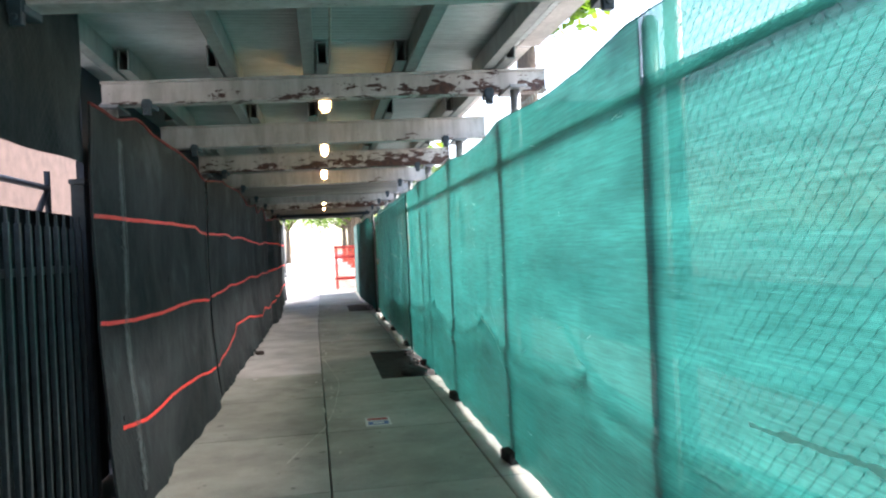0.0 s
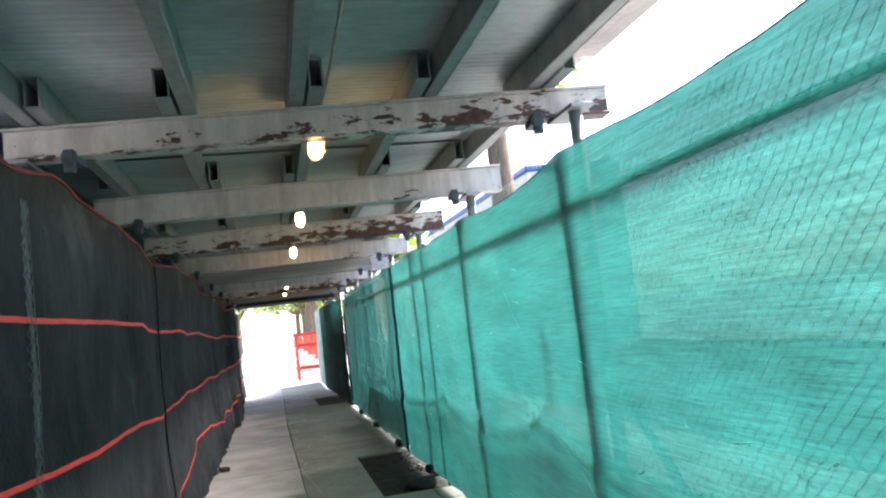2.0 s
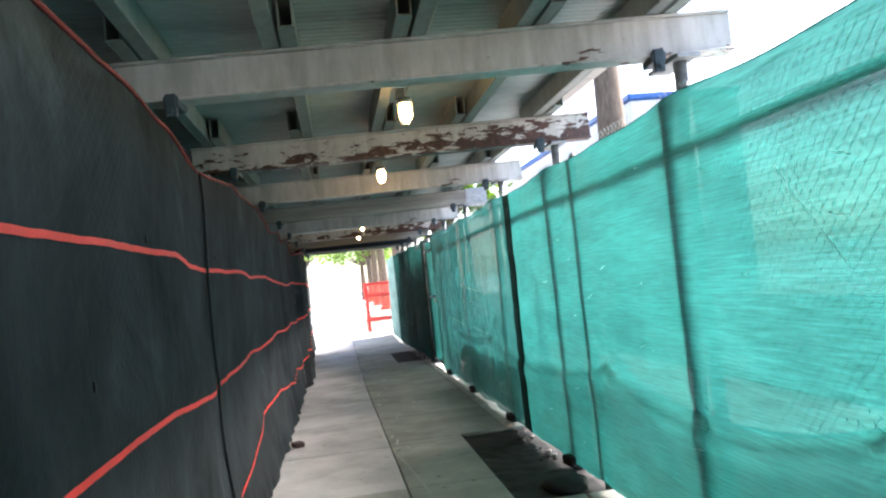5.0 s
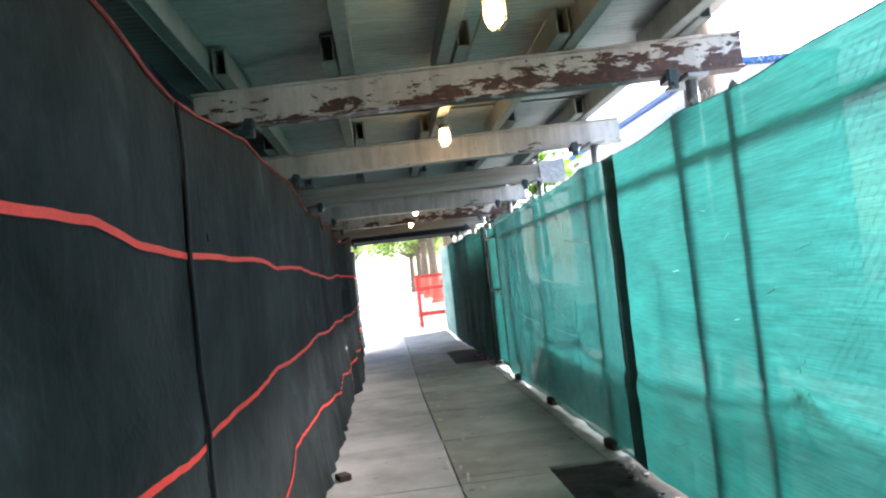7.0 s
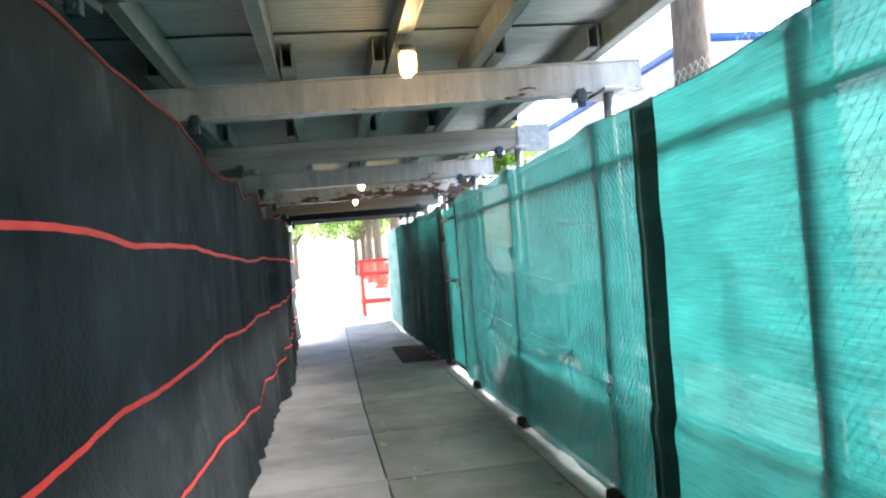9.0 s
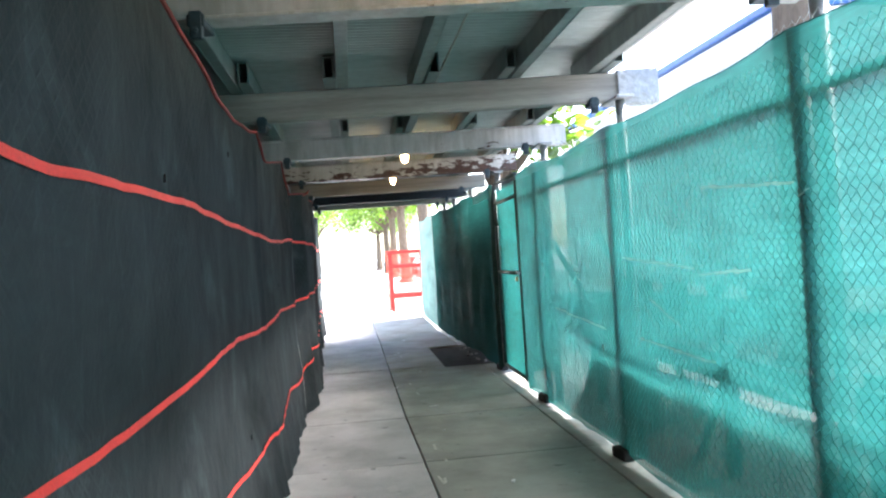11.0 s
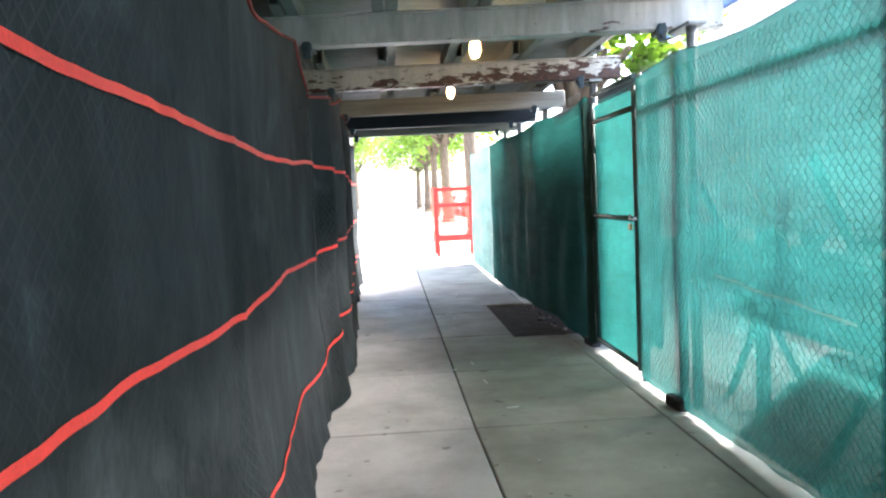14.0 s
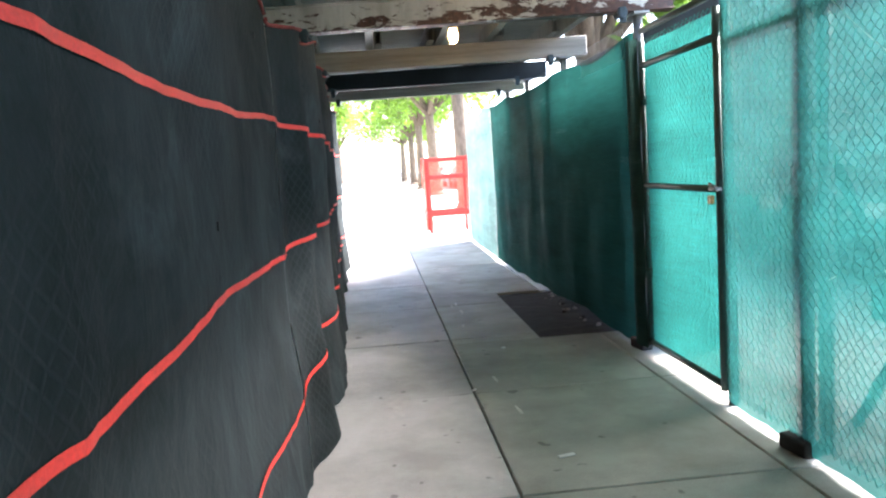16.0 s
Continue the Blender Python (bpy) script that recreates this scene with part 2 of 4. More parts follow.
M_GLASSY = grained("dark_window_glass", (0.03, 0.035, 0.04), 0.2, 2, 20, 0.12)
M_TRAILER = grained("white_trailer_skin", (0.74, 0.75, 0.75), 0.06, 1, 30, 0.45)
M_PLASTIC = grained("grey_plastic_sheet", (0.34, 0.36, 0.38), 0.25, 12, 60, 0.25, bump=0.5)
M_PAPER = grained("white_paper", (0.75, 0.75, 0.74), 0.08, 20, 90, 0.7)
M_STICK_BLUE = grained("sticker_blue", (0.05, 0.14, 0.42), 0.1, 20, 90, 0.5)
M_STICK_RED = grained("sticker_red", (0.50, 0.05, 0.06), 0.1, 20, 90, 0.5)
M_BAG = grained("dark_sandbag", (0.016, 0.017, 0.018), 0.4, 10, 60, 0.75, bump=0.6)
M_CARPAINT = grained("dark_car_paint", (0.05, 0.055, 0.06), 0.1, 2, 30, 0.25, 0.3)
M_TYRE = grained("tyre_rubber", (0.02, 0.02, 0.02), 0.2, 10, 60, 0.9)
M_LATCH = grained("brass_padlock", (0.40, 0.30, 0.14), 0.3, 20, 80, 0.35, 0.9)
M_CHALK = grained("worn_paint_marks", (0.62, 0.60, 0.54), 0.3, 8, 60, 0.9)


# ---- mesh helpers ----
def add_box(bm, x0, x1, y0, y1, z0, z1, m=None):
    vs = [bm.verts.new((x, y, z)) for z in (z0, z1) for y in (y0, y1) for x in (x0, x1)]
    for f in ((0, 2, 3, 1), (4, 5, 7, 6), (0, 1, 5, 4), (2, 6, 7, 3), (0, 4, 6, 2), (1, 3, 7, 5)):
        bm.faces.new([vs[i] for i in f])
    if m is not None:
        bmesh.ops.transform(bm, matrix=m, verts=vs)
    return vs


def add_tube(bm, pts, r, n=8, r1=None, cap=True):
    """A round tube along points; r1 is the end radius of a taper."""
    pts = [Vector(p) for p in pts]
    rings = []
    for i, p in enumerate(pts):
        d = (pts[min(i + 1, len(pts) - 1)] - pts[max(i - 1, 0)]).normalized()
        a = d.cross(Vector((0, 0, 1)) if abs(d.z) < 0.9 else Vector((1, 0, 0))).normalized()
        b = d.cross(a)
        k = i / max(1, len(pts) - 1)
        rr = r if r1 is None else r + (r1 - r) * k
        rings.append([bm.verts.new(p + (a * math.cos(2 * math.pi * j / n) + b * math.sin(2 * math.pi * j / n)) * rr) for j in range(n)])
    for u, v in zip(rings, rings[1:]):
        for j in range(n):
            f = bm.faces.new((u[j], u[(j + 1) % n], v[(j + 1) % n], v[j]))
            f.smooth = True
    if cap:
        bm.faces.new(rings[0][::-1])
        bm.faces.new(rings[-1])


def bevelled(bm, w=0.006, seg=1):
    bmesh.ops.bevel(bm, geom=list(bm.edges), offset=w, segments=seg, affect="EDGES", profile=0.5)
    return bm


def sheet(fn, us, vs, thick=0.0):
    """A surface fn(u, v) over two rows of numbers."""
    bm = bmesh.new()
    g = [[bm.verts.new(fn(u, v)) for v in vs] for u in us]
    for i in range(len(us) - 1):
        for j in range(len(vs) - 1):
            f = bm.faces.new((g[i][j], g[i + 1][j], g[i + 1][j + 1], g[i][j + 1]))
            f.smooth = True
    return bm


def span(a, b, step):
    n = max(1, round((b - a) / step))
    return [a + (b - a) * i / n for i in range(n + 1)]


def part(name, bm, mat, parent=None, label="", at=None):
    bmesh.ops.recalc_face_normals(bm, faces=bm.faces)
    me = bpy.data.meshes.new(name)
    bm.to_mesh(me)
    bm.free()
    me.materials.append(mat)
    ob = new(name, me)
    if at is not None:
        ob.matrix_basis = at
    if parent is not None:
        ob.parent = parent
    if label:
        tagged(ob, label)
    return ob


def thing(name, x, y, z, label, category, group="", kind=""):
    e = new(name)
    e.empty_display_size = 0.1
    e.matrix_basis = pose(x, y, z)
    return tagged(e, label, category, group, kind)


def n3(x, y, z=0.0):
    return noise.noise((x, y, z))


# ---- ground ----
GZ = -0.06
bm = bmesh.new()
add_box(bm, -1500, 1500, -1500, 1500, GZ - 0.3, GZ)
tagged(part("ground", bm, M_GROUND), "pale sunlit paving reaching out past the shed", "ground", kind="structure")
bm = bmesh.new()
add_box(bm, 4.2, 13.0, -200, 400, GZ + 0.004, GZ + 0.012)
tagged(part("road", bm, M_ASPHALT), "grey asphalt street beyond the green fence", "road", kind="structure")
PITS = [(0.58, 1.16, 6.35, 8.72), (0.55, 1.14, 15.85, 18.05)]
bm = bmesh.new()
add_box(bm, -1.9, 1.30, -6, 45, GZ + 0.004, -0.035)
bed = tagged(part("floor", bm, M_JOINT), "grey-green concrete sidewalk of large jointed flags", "sidewalk", kind="structure")

# ---- shed: beams, joists, deck ----
BEAMS = [(-3.0, M_WHITE), (-1.0, M_WHITE), (1.05, M_WHITE), (3.2, M_PEEL), (5.05, M_WHITE), (7.15, M_RUSTY), (9.25, M_WHITE),
         (11.45, M_TIMBER), (13.5, M_WHITE), (15.55, M_RUSTY), (17.75, M_TIMBER), (19.5, M_NAVY), (20.9, M_TIMBER)]
BZ0, BZ1 = 2.445, 2.645
SKEW = -0.10
LABELS = {M_WHITE: "white-painted steel cross beam with worn paint", M_PEEL: "white steel cross beam, paint peeling at one end",
          M_RUSTY: "steel cross beam with white paint flaked to rust", M_TIMBER: "grey weathered timber cross beam", M_NAVY: "dark navy-painted cross beam"}


RAISED = {3.2: 0.042}


def cross_beam(y, mat):
    z0 = BZ0 + RAISED.get(y, 0.0)
    e = thing("cross_beam", 0, y, z0, LABELS[mat] + ", on pipe columns", "beam", "shed cross beams")
    e.matrix_basis = pose(0, y, z0, 0, 0, math.degrees(math.atan(SKEW)))
    h = BZ1 - z0
    r = 1.56 + 0.08 * n3(y, 3.1)
    if mat in (M_TIMBER, M_NAVY):
        bm = bmesh.new()
        add_box(bm, -1.42, r, -0.05, 0.05, 0, h)
        part("timber", bevelled(bm, 0.008), mat, e)
    else:
        bm = bmesh.new()
        add_box(bm, -1.42, r, -0.042, 0.042, 0.016, h - 0.016)
        part("web", bm, mat, e)
        for z0 in (0, h - 0.014):
            bm = bmesh.new()
            add_box(bm, -1.425, r + 0.004, -0.062, 0.062, z0, z0 + 0.014)
            part("flange", bevelled(bm, 0.003), mat, e)
    for s, x in ((1, -1.12), (1, 1.18)):
        bm = bmesh.new()
        add_box(bm, x - 0.035, x + 0.035, -0.075, 0.075, -0.03, 0.018)
        add_box(bm, x - 0.025, x + 0.025, -0.08, -0.045, -0.08, 0.03)
        add_tube(bm, [(x, -0.09, -0.05), (x, -0.04, -0.05)], 0.014, 8)
        part("clamp", bevelled(bm, 0.004), M_CLAMP, e, "blue-green steel beam clamp")
    return e


for y, mat in BEAMS:
    cross_beam(y, mat)

# crinkled plastic sheet tied round one beam end
WRAP_Y = 11.45
bm = bmesh.new()
rings = []
for i in range(9):
    x = 1.34 + 0.035 * i
    ring = []
    for j in range(24):
        a = 2 * math.pi * j / 24
        cx, cz = math.cos(a), math.sin(a)
        k = 1 / max(abs(cx) / 0.072, abs(cz) / 0.112) * (1 + 0.09 * n3(i * 0.8, j * 0.9, 4.0))
        ring.append(bm.verts.new((x, WRAP_Y + SKEW * x + cx * k, (BZ0 + BZ1) / 2 + cz * k - 0.012 * (cz < 0))))
    rings.append(ring)
for u, v in zip(rings, rings[1:]):
    for j in range(24):
        bm.faces.new((u[j], u[(j + 1) % 24], v[(j + 1) % 24], v[j]))
bm.faces.new(rings[-1])
tagged(part("beam_wrap", bm, M_PLASTIC), "grey plastic sheet wrapped round the beam end", "plastic wrap")


def column(x, y):
    e = thing("shed_column", x, y, GZ + 0.012, "galvanised steel pipe column holding up the cross beam", "column", "shed columns")
    top = BZ0 + (0.042 if 2.8 < y < 3.6 else 0.0) - 0.002 - (GZ + 0.012)
    bm = bmesh.new()
    add_tube(bm, [(0, 0, 0.02), (0, 0, top - 0.02)], 0.034, 14)
    part("pipe", bm, M_GALV, e)
    bm = bmesh.new()
    add_box(bm, -0.03, 0.09, -0.08, 0.08, 0, 0.02)
    part("base_plate", bevelled(bm, 0.003), M_GALV, e)
    bm = bmesh.new()
    add_box(bm, -0.06, 0.06, -0.10, 0.24, top - 0.02, top)
    part("head_plate", bevelled(bm, 0.003), M_GALV, e)


POSTS = [-3.1, -1.1, 0.60, 2.85, 4.93, 7.05, 8.98, 11.14, 13.18]
for y in POSTS + [15.45, 17.6, 19.4, 20.78]:
    column(1.305, y)
for y, mat in BEAMS:
    column(-1.36, y + SKEW * -1.36)

# joists run along the walk on top of the beams and lap past one another there
JX = [-1.24, -0.60, 0.0, 0.59, 1.21]
JH = 0.14


def joist(x, y0, y1):
    e = thing("joist", x, y0, BZ1 + 0.002, "grey-green steel channel joist under the corrugated deck", "joist", "shed joists")
    L = y1 - y0
    bm = bmesh.new()
    add_box(bm, -0.034, -0.026, 0, L, 0, JH)
    add_box(bm, 0.026, 0.034, 0, L, 0, JH)
    part("web", bm, M_PURLIN, e)
    for z in (0.002, JH - 0.008):
        bm = bmesh.new()
        add_box(bm, -0.037, 0.037, 0.004, L - 0.004, z, z + 0.006)
        part("flange", bevelled(bm, 0.002), M_PURLIN, e)


ys = [y for y, m in BEAMS]
for i in range(len(ys) - 1):
    for k, x in enumerate(JX):
        o = 0.045 if (i + k) % 2 else -0.045
        joist(x + o, ys[i] + SKEW * x - 0.34, ys[i + 1] + SKEW * x + 0.30)

# corrugated deck: ridges run across the walk
DZ = BZ1 + 0.002 + JH + 0.012
P = 0.056


def deck_panel(y0, y1, x0, x1, lift):
    rows = span(y0, y1, P / 4)
    prof = lambda y: lift + 0.010 * math.copysign(min(1, 1.6 * abs(math.sin(2 * math.pi * y / P))), math.sin(2 * math.pi * y / P))
    bm = sheet(lambda y, x: (x, y, DZ + prof(y)), rows, [x0, x1])
    return bm


bm = bmesh.new()
cuts = [-4.0] + [y - 0.42 for y in ys[1:]] + [21.1]
for i, (a, b) in enumerate(zip(cuts, cuts[1:])):
    t = deck_panel(a, b + 0.05, -1.60, 1.38, 0.016 * (i % 2))
    tmp = bpy.data.meshes.new("tmp")
    t.to_mesh(tmp)
    t.free()
    bm.from_mesh(tmp)
    bpy.data.meshes.remove(tmp)
add_box(bm, -1.60, 1.38, -4.0, 21.1, DZ + 0.045, DZ + 0.07)
tagged(part("ceiling", bm, M_DECK), "grey-green corrugated steel deck of the sidewalk shed", "ceiling", kind="structure")

# pale fascia boards along the open edge of the deck, ends uneven
random.seed(5)
y = -4.0
while y < 21:
    L = random.uniform(1.7, 2.6)
    bm = bmesh.new()
    w = random.uniform(0.05, 0.16)
    add_box(bm, 1.385, 1.385 + w, y, min(21.1, y + L) - 0.03, DZ + 0.0, DZ + 0.03)
    part("edge_board", bevelled(bm, 0.005), M_PLANK)
    ob = scene.collection.objects[-1]
    tagged(ob, "pale weathered board along the open deck edge", "board", "deck edge boards")
    y += L
# ---- lamps ----
def caged_lamp(x, y, z):
    e = thing("caged_lamp", x, y, z, "lit caged jelly-jar lamp fixed to a joist, warm bulb", "lamp", "shed lamps")
    top = BZ1 + 0.002 - z
    bm = bmesh.new()
    add_tube(bm, [(0, 0, 0.052), (0, 0, 0.085)], 0.042, 14)
    add_box(bm, -0.05, 0.0, -0.045, 0.045, 0.085, top)
    part("junction_box", bm, M_CAGE, e)
    bm = bmesh.new()
    prof = [(0.012, -0.062), (0.026, -0.05), (0.034, -0.02), (0.034, 0.02), (0.028, 0.05)]
    rings = [[bm.verts.new((r * math.cos(a * math.pi / 6), r * math.sin(a * math.pi / 6), h)) for a in range(12)] for r, h in prof]
    for u, v in zip(rings, rings[1:]):
        for j in range(12):
            bm.faces.new((u[j], u[(j + 1) % 12], v[(j + 1) % 12], v[j])).smooth = True
    bm.faces.new(rings[0])
    part("bulb", bm, M_BULB, e, "glowing warm glass jar")
    bm = bmesh.new()
    for a in range(6):
        c, s = math.cos(a * math.pi / 3), math.sin(a * math.pi / 3)
        add_tube(bm, [(0.043 * c, 0.043 * s, 0.055), (0.045 * c, 0.045 * s, -0.03), (0.03 * c, 0.03 * s, -0.068), (0.0, 0.0, -0.08)], 0.0022, 4)
    for zz in (-0.03, 0.015):
        add_tube(bm, [(0.046 * math.cos(q * math.pi / 6), 0.046 * math.sin(q * math.pi / 6), zz) for q in range(13)], 0.0022, 4, cap=False)
    part("guard", bm, M_CAGE, e, "wire guard")


LAMPS = [3.44, 5.95, 8.46, 14.15, 16.4]
for y in LAMPS:
    caged_lamp(0.058, y, 2.51)
bm = bmesh.new()
add_tube(bm, [(0.085 + 0.01 * n3(y, 1), y, BZ1 + 0.012 + 0.01 * n3(y * 1.3, 7)) for y in span(-3.5, 20.8, 0.3)], 0.008, 6)
tagged(part("lamp_cable", bm, M_CAGE), "pale electrical cable strung along the joist between lamps", "cable")

# ---- black screen on the building side ----
STRIPES = [
    [(1.9, 1.68), (2.8, 1.69), (3.9, 1.71), (4.8, 1.71), (5.12, 1.68), (5.64, 1.67), (7.2, 1.70), (7.8, 1.67), (8.5, 1.69), (9.1, 1.69), (9.6, 1.67), (10.1, 1.66), (11.0, 1.65), (11.7, 1.63), (12.4, 1.64), (13.3, 1.68), (13.9, 1.66), (22, 1.68)],
    [(1.7, 1.15), (2.7, 1.09), (3.4, 1.08), (4.6, 1.08), (5.7, 1.015), (5.74, 1.035), (6.5, 1.05), (7.5, 1.09), (7.95, 1.07), (9.1, 1.09), (10, 1.105), (10.6, 1.08), (11.2, 1.06), (12, 1.10), (13.4, 1.07), (13.9, 1.12), (14.9, 1.12), (22, 1.08)],
    [(1.9, 0.60), (2.75, 0.48), (4.0, 0.48), (4.7, 0.43), (5.8, 0.34), (7.0, 0.42), (7.7, 0.57), (9.2, 0.55), (10.1, 0.47), (11.0, 0.41), (11.5, 0.36), (12.2, 0.46), (13.2, 0.37), (14.1, 0.53), (15.2, 0.51), (22, 0.5)]]
TOPS = [(1.9, 2.24), (2.4, 2.25), (3.0, 2.33), (3.8, 2.30), (5.05, 2.30), (5.48, 2.22), (5.7, 2.20), (7.0, 2.31), (9.1, 2.33), (9.7, 2.21), (10.3, 2.22), (11.2, 2.31), (11.6, 2.18), (13.0, 2.36), (13.4, 2.12), (14.6, 2.20), (15.2, 2.32), (16.2, 2.24), (17.6, 2.33), (22, 2.30)]


def stripe_z(y, k):
    row = STRIPES[k]
    return float(np.interp(y, [a for a, b in row], [b for a, b in row])) + 0.008 * n3(y * 2.4, k * 3.3)


def left_x(y, z):
    base = -1.135
    base += 0.05 * min(1, max(0, (y - 13.2) / 0.5))
    if y > 15.5:
        base -= 0.16 * min(1, (y - 15.5) / 4)
    hang = 0.10 * max(0, 1 - z / 0.9) ** 1.5 * (0.7 + 0.5 * n3(y * 1.3, 4.0)) + 0.035 * max(0, 1 - z / 0.35) * n3(y * 4.2, 3.0, z)
    bay = (0.02 if y < 5.7 else -0.012) * math.sin(math.pi * ((y - 5.75) % 3.1) / 3.1) * math.sin(math.pi * min(1, z / 2.3))
    lip = sum(0.011 / (1 + math.exp(-max(-40, min(40, (z - stripe_z(y, k) - 0.03) / 0.006)))) * math.exp(-max(0, z - stripe_z(y, k)) / 0.2) for k in (1, 2))
    crease = 0.022 * n3(y * 1.1 + z * 0.8, z * 0.9, 2.0) + 0.010 * n3(y * 2.6 - z * 1.4, z * 1.6, 5.0) + 0.005 * n3(y * 6, z * 5, 1.0)
    bulge = 0.05 * math.exp(-((y - 5.0) / 0.45) ** 2) * max(0, 1 - z / 0.5)
    far = 0.075 * min(1, max(0, (y - 13.3) / 0.6)) * math.sin(y * 6.4 + 1.5 * math.sin(y * 2.3) + 0.5 * n3(y, z)) * min(1, 0.5 + z / 2.5)
    # short tucks gathered at the ties along the stripes
    tuck = sum(0.010 * math.exp(-((z - stripe_z(y, k) - 0.05) / 0.09) ** 2) * math.sin(y * 34 + (z - stripe_z(y, k)) * 30 + 6 * n3(y * 0.7, k)) * max(0, n3(y * 1.4, k * 5.0, 8.0)) for k in (0, 1, 2))
    # ridge of a fence pipe pressing into the cloth
    base += 0.014 * math.exp(-((y - 11.07) / 0.05) ** 2)
    return base + hang + bay + bulge + lip + crease + tuck + far


def left_hem(y):
    return 0.012 + 0.03 * abs(n3(y * 1.9, 8.0)) + 0.02 * abs(n3(y * 6.0, 1.0))


def left_top(y):
    return float(np.interp(y, [a for a, b in TOPS], [b for a, b in TOPS])) + 0.02 * n3(y * 1.8, 6)


def screen_panel(y0, y1):
    zs = [i / 90 for i in range(91)]
    return sheet(lambda y, k: (left_x(y, left_hem(y) + k * (left_top(y) - left_hem(y))), y,
                               left_hem(y) + k * (left_top(y) - left_hem(y))), span(y0, y1, 0.06), zs)


CUT = [1.95, 5.72, 13.4, 15.3, 17.6, 21.2]
for i, (a, b) in enumerate(zip(CUT, CUT[1:])):
    e = thing("black_screen", -1.2, a, 0, "dusty black screen cloth with three orange-red stripes, hung on a fence", "screen", "black fence screens")
    inv = Matrix.Translation((1.2, -a, 0))
    part("cloth", screen_panel(a + 0.012, b - 0.012), M_BLACK, e, at=inv)
    for k in range(3):
        lo = a + 0.012 + (0.28 if i == 0 and k == 2 else 0)
        jump = 0.0
        w = 0.0115
        bm = sheet(lambda y, v: (left_x(y, stripe_z(y, k) + jump) + 0.006, y, stripe_z(y, k) + jump + v * w + 0.003 * n3(y * 9, k)), span(lo, b - 0.012, 0.04), [-1, 0, 1])
        part("stripe", bm, M_RED, e, "orange-red woven stripe", at=inv)
    bm = bmesh.new()
    add_tube(bm, [(left_x(y, left_top(y)) + 0.006, y, left_top(y)) for y in span(a + 0.02, b - 0.02, 0.1)], 0.009, 6)
    part("hem_piping", bm, M_PIPING, e, "dark red edge piping", at=inv)
    bm = bmesh.new()
    if i < 2:
        add_tube(bm, [(left_x(a, z) + 0.012, a + 0.012 * n3(z * 2.5, i), z) for z in span(0.05, left_top(a) - 0.01, 0.1)], 0.008, 6)
        part("lacing", bm, M_CORD, e, "black lacing cord at the seam", at=inv)
    random.seed(40 + i)
    for q in range(max(2, int((b - a) * 0.8))):
        y, z = random.uniform(a + 0.2, b - 0.2), random.choice((1.14, 1.75, 0.6, 2.0, 1.3))
        bm = bmesh.new()
        add_box(bm, -0.003, 0.003, -0.005, 0.005, -0.013, 0.013)
        part("tie", bm, M_CORD, e, "black tie", at=inv @ Matrix.Translation((left_x(y, z) + 0.004, y, z)))
# scuffed streaks where the fence pipe rubs through the cloth
PIPE_Y = 2.56
bm = sheet(lambda z, v: (left_x(PIPE_Y, z) + 0.0005 + 0.0045 * (1 - v * v), PIPE_Y + 0.036 * v * (1 + 0.5 * n3(z * 5, PIPE_Y)) + 0.012 * n3(z * 1.5, 2), z), span(0.12, 2.15, 0.05), [-1, -0.5, 0, 0.5, 1])
tagged(part("rubbed_pipe", bm, M_SCUFF), "upright fence pipe rubbing pale through the black cloth", "fence post")

# valance of black cloth over the open stretch at the picket fence
bm = sheet(lambda y, k: (-1.16 + 0.03 * n3(y * 2, k * 2), y, 1.93 + 0.03 * n3(y * 1.3, 4) + k * 0.84), span(-5.0, 1.98, 0.1), [i / 8 for i in range(9)])
tagged(part("cloth_valance", bm, M_BLACK), "black cloth band hung above the iron picket fence", "screen")

# ---- iron picket fence and the wall behind it ----
e = thing("picket_fence", -1.27, -0.95, 0, "black-painted iron picket fence standing on the sidewalk", "fence")
for z in (0.16, 1.40):
    bm = bmesh.new()
    add_box(bm, -0.02, 0.02, -3.4, 3.1, z, z + 0.035)
    part("rail", bevelled(bm, 0.003), M_IRON, e)
bm = bmesh.new()
add_box(bm, -0.011, 0.011, -0.011, 0.011, 0.02, 1.62)
add_box(bm, -0.006, 0.006, -0.006, 0.006, 1.62, 1.68)
pk = part("picket", bevelled(bm, 0.002), M_IRON, e, at=pose(0.034, 3.05, 0))
for i in range(1, 56):
    o = pk.copy()
    scene.collection.objects.link(o)
    o.matrix_basis = pose(0.034, 3.05 - 0.112 * i, 0)
for yy in (3.2, 1.1, -1.0, -3.2):
    bm = bmesh.new()
    add_box(bm, -0.035, 0.035, -0.035, 0.035, 0.0, 1.86)
    add_box(bm, -0.042, 0.042, -0.042, 0.042, 1.86, 1.89)
    part("post", bevelled(bm, 0.004), M_IRON, e, at=pose(0, yy, 0))
for nm, a, b in (("wall_west", 3.5, 21.2), ("wall_west_near", -9.0, -4.6)):
    bm = bmesh.new()
    add_box(bm, -1.66, -1.61, a, b, -0.06, 3.0)
    tagged(part(nm, bm, M_NAVY), "dark navy hoarding behind the black screen", "hoarding", kind="structure")
bm = bmesh.new()
add_box(bm, -7.6, -7.2, -12, 24.0, GZ, 9)
tagged(part("house_wall", bm, M_BRICK), "pinkish masonry wall behind the picket fence", "wall", kind="structure")

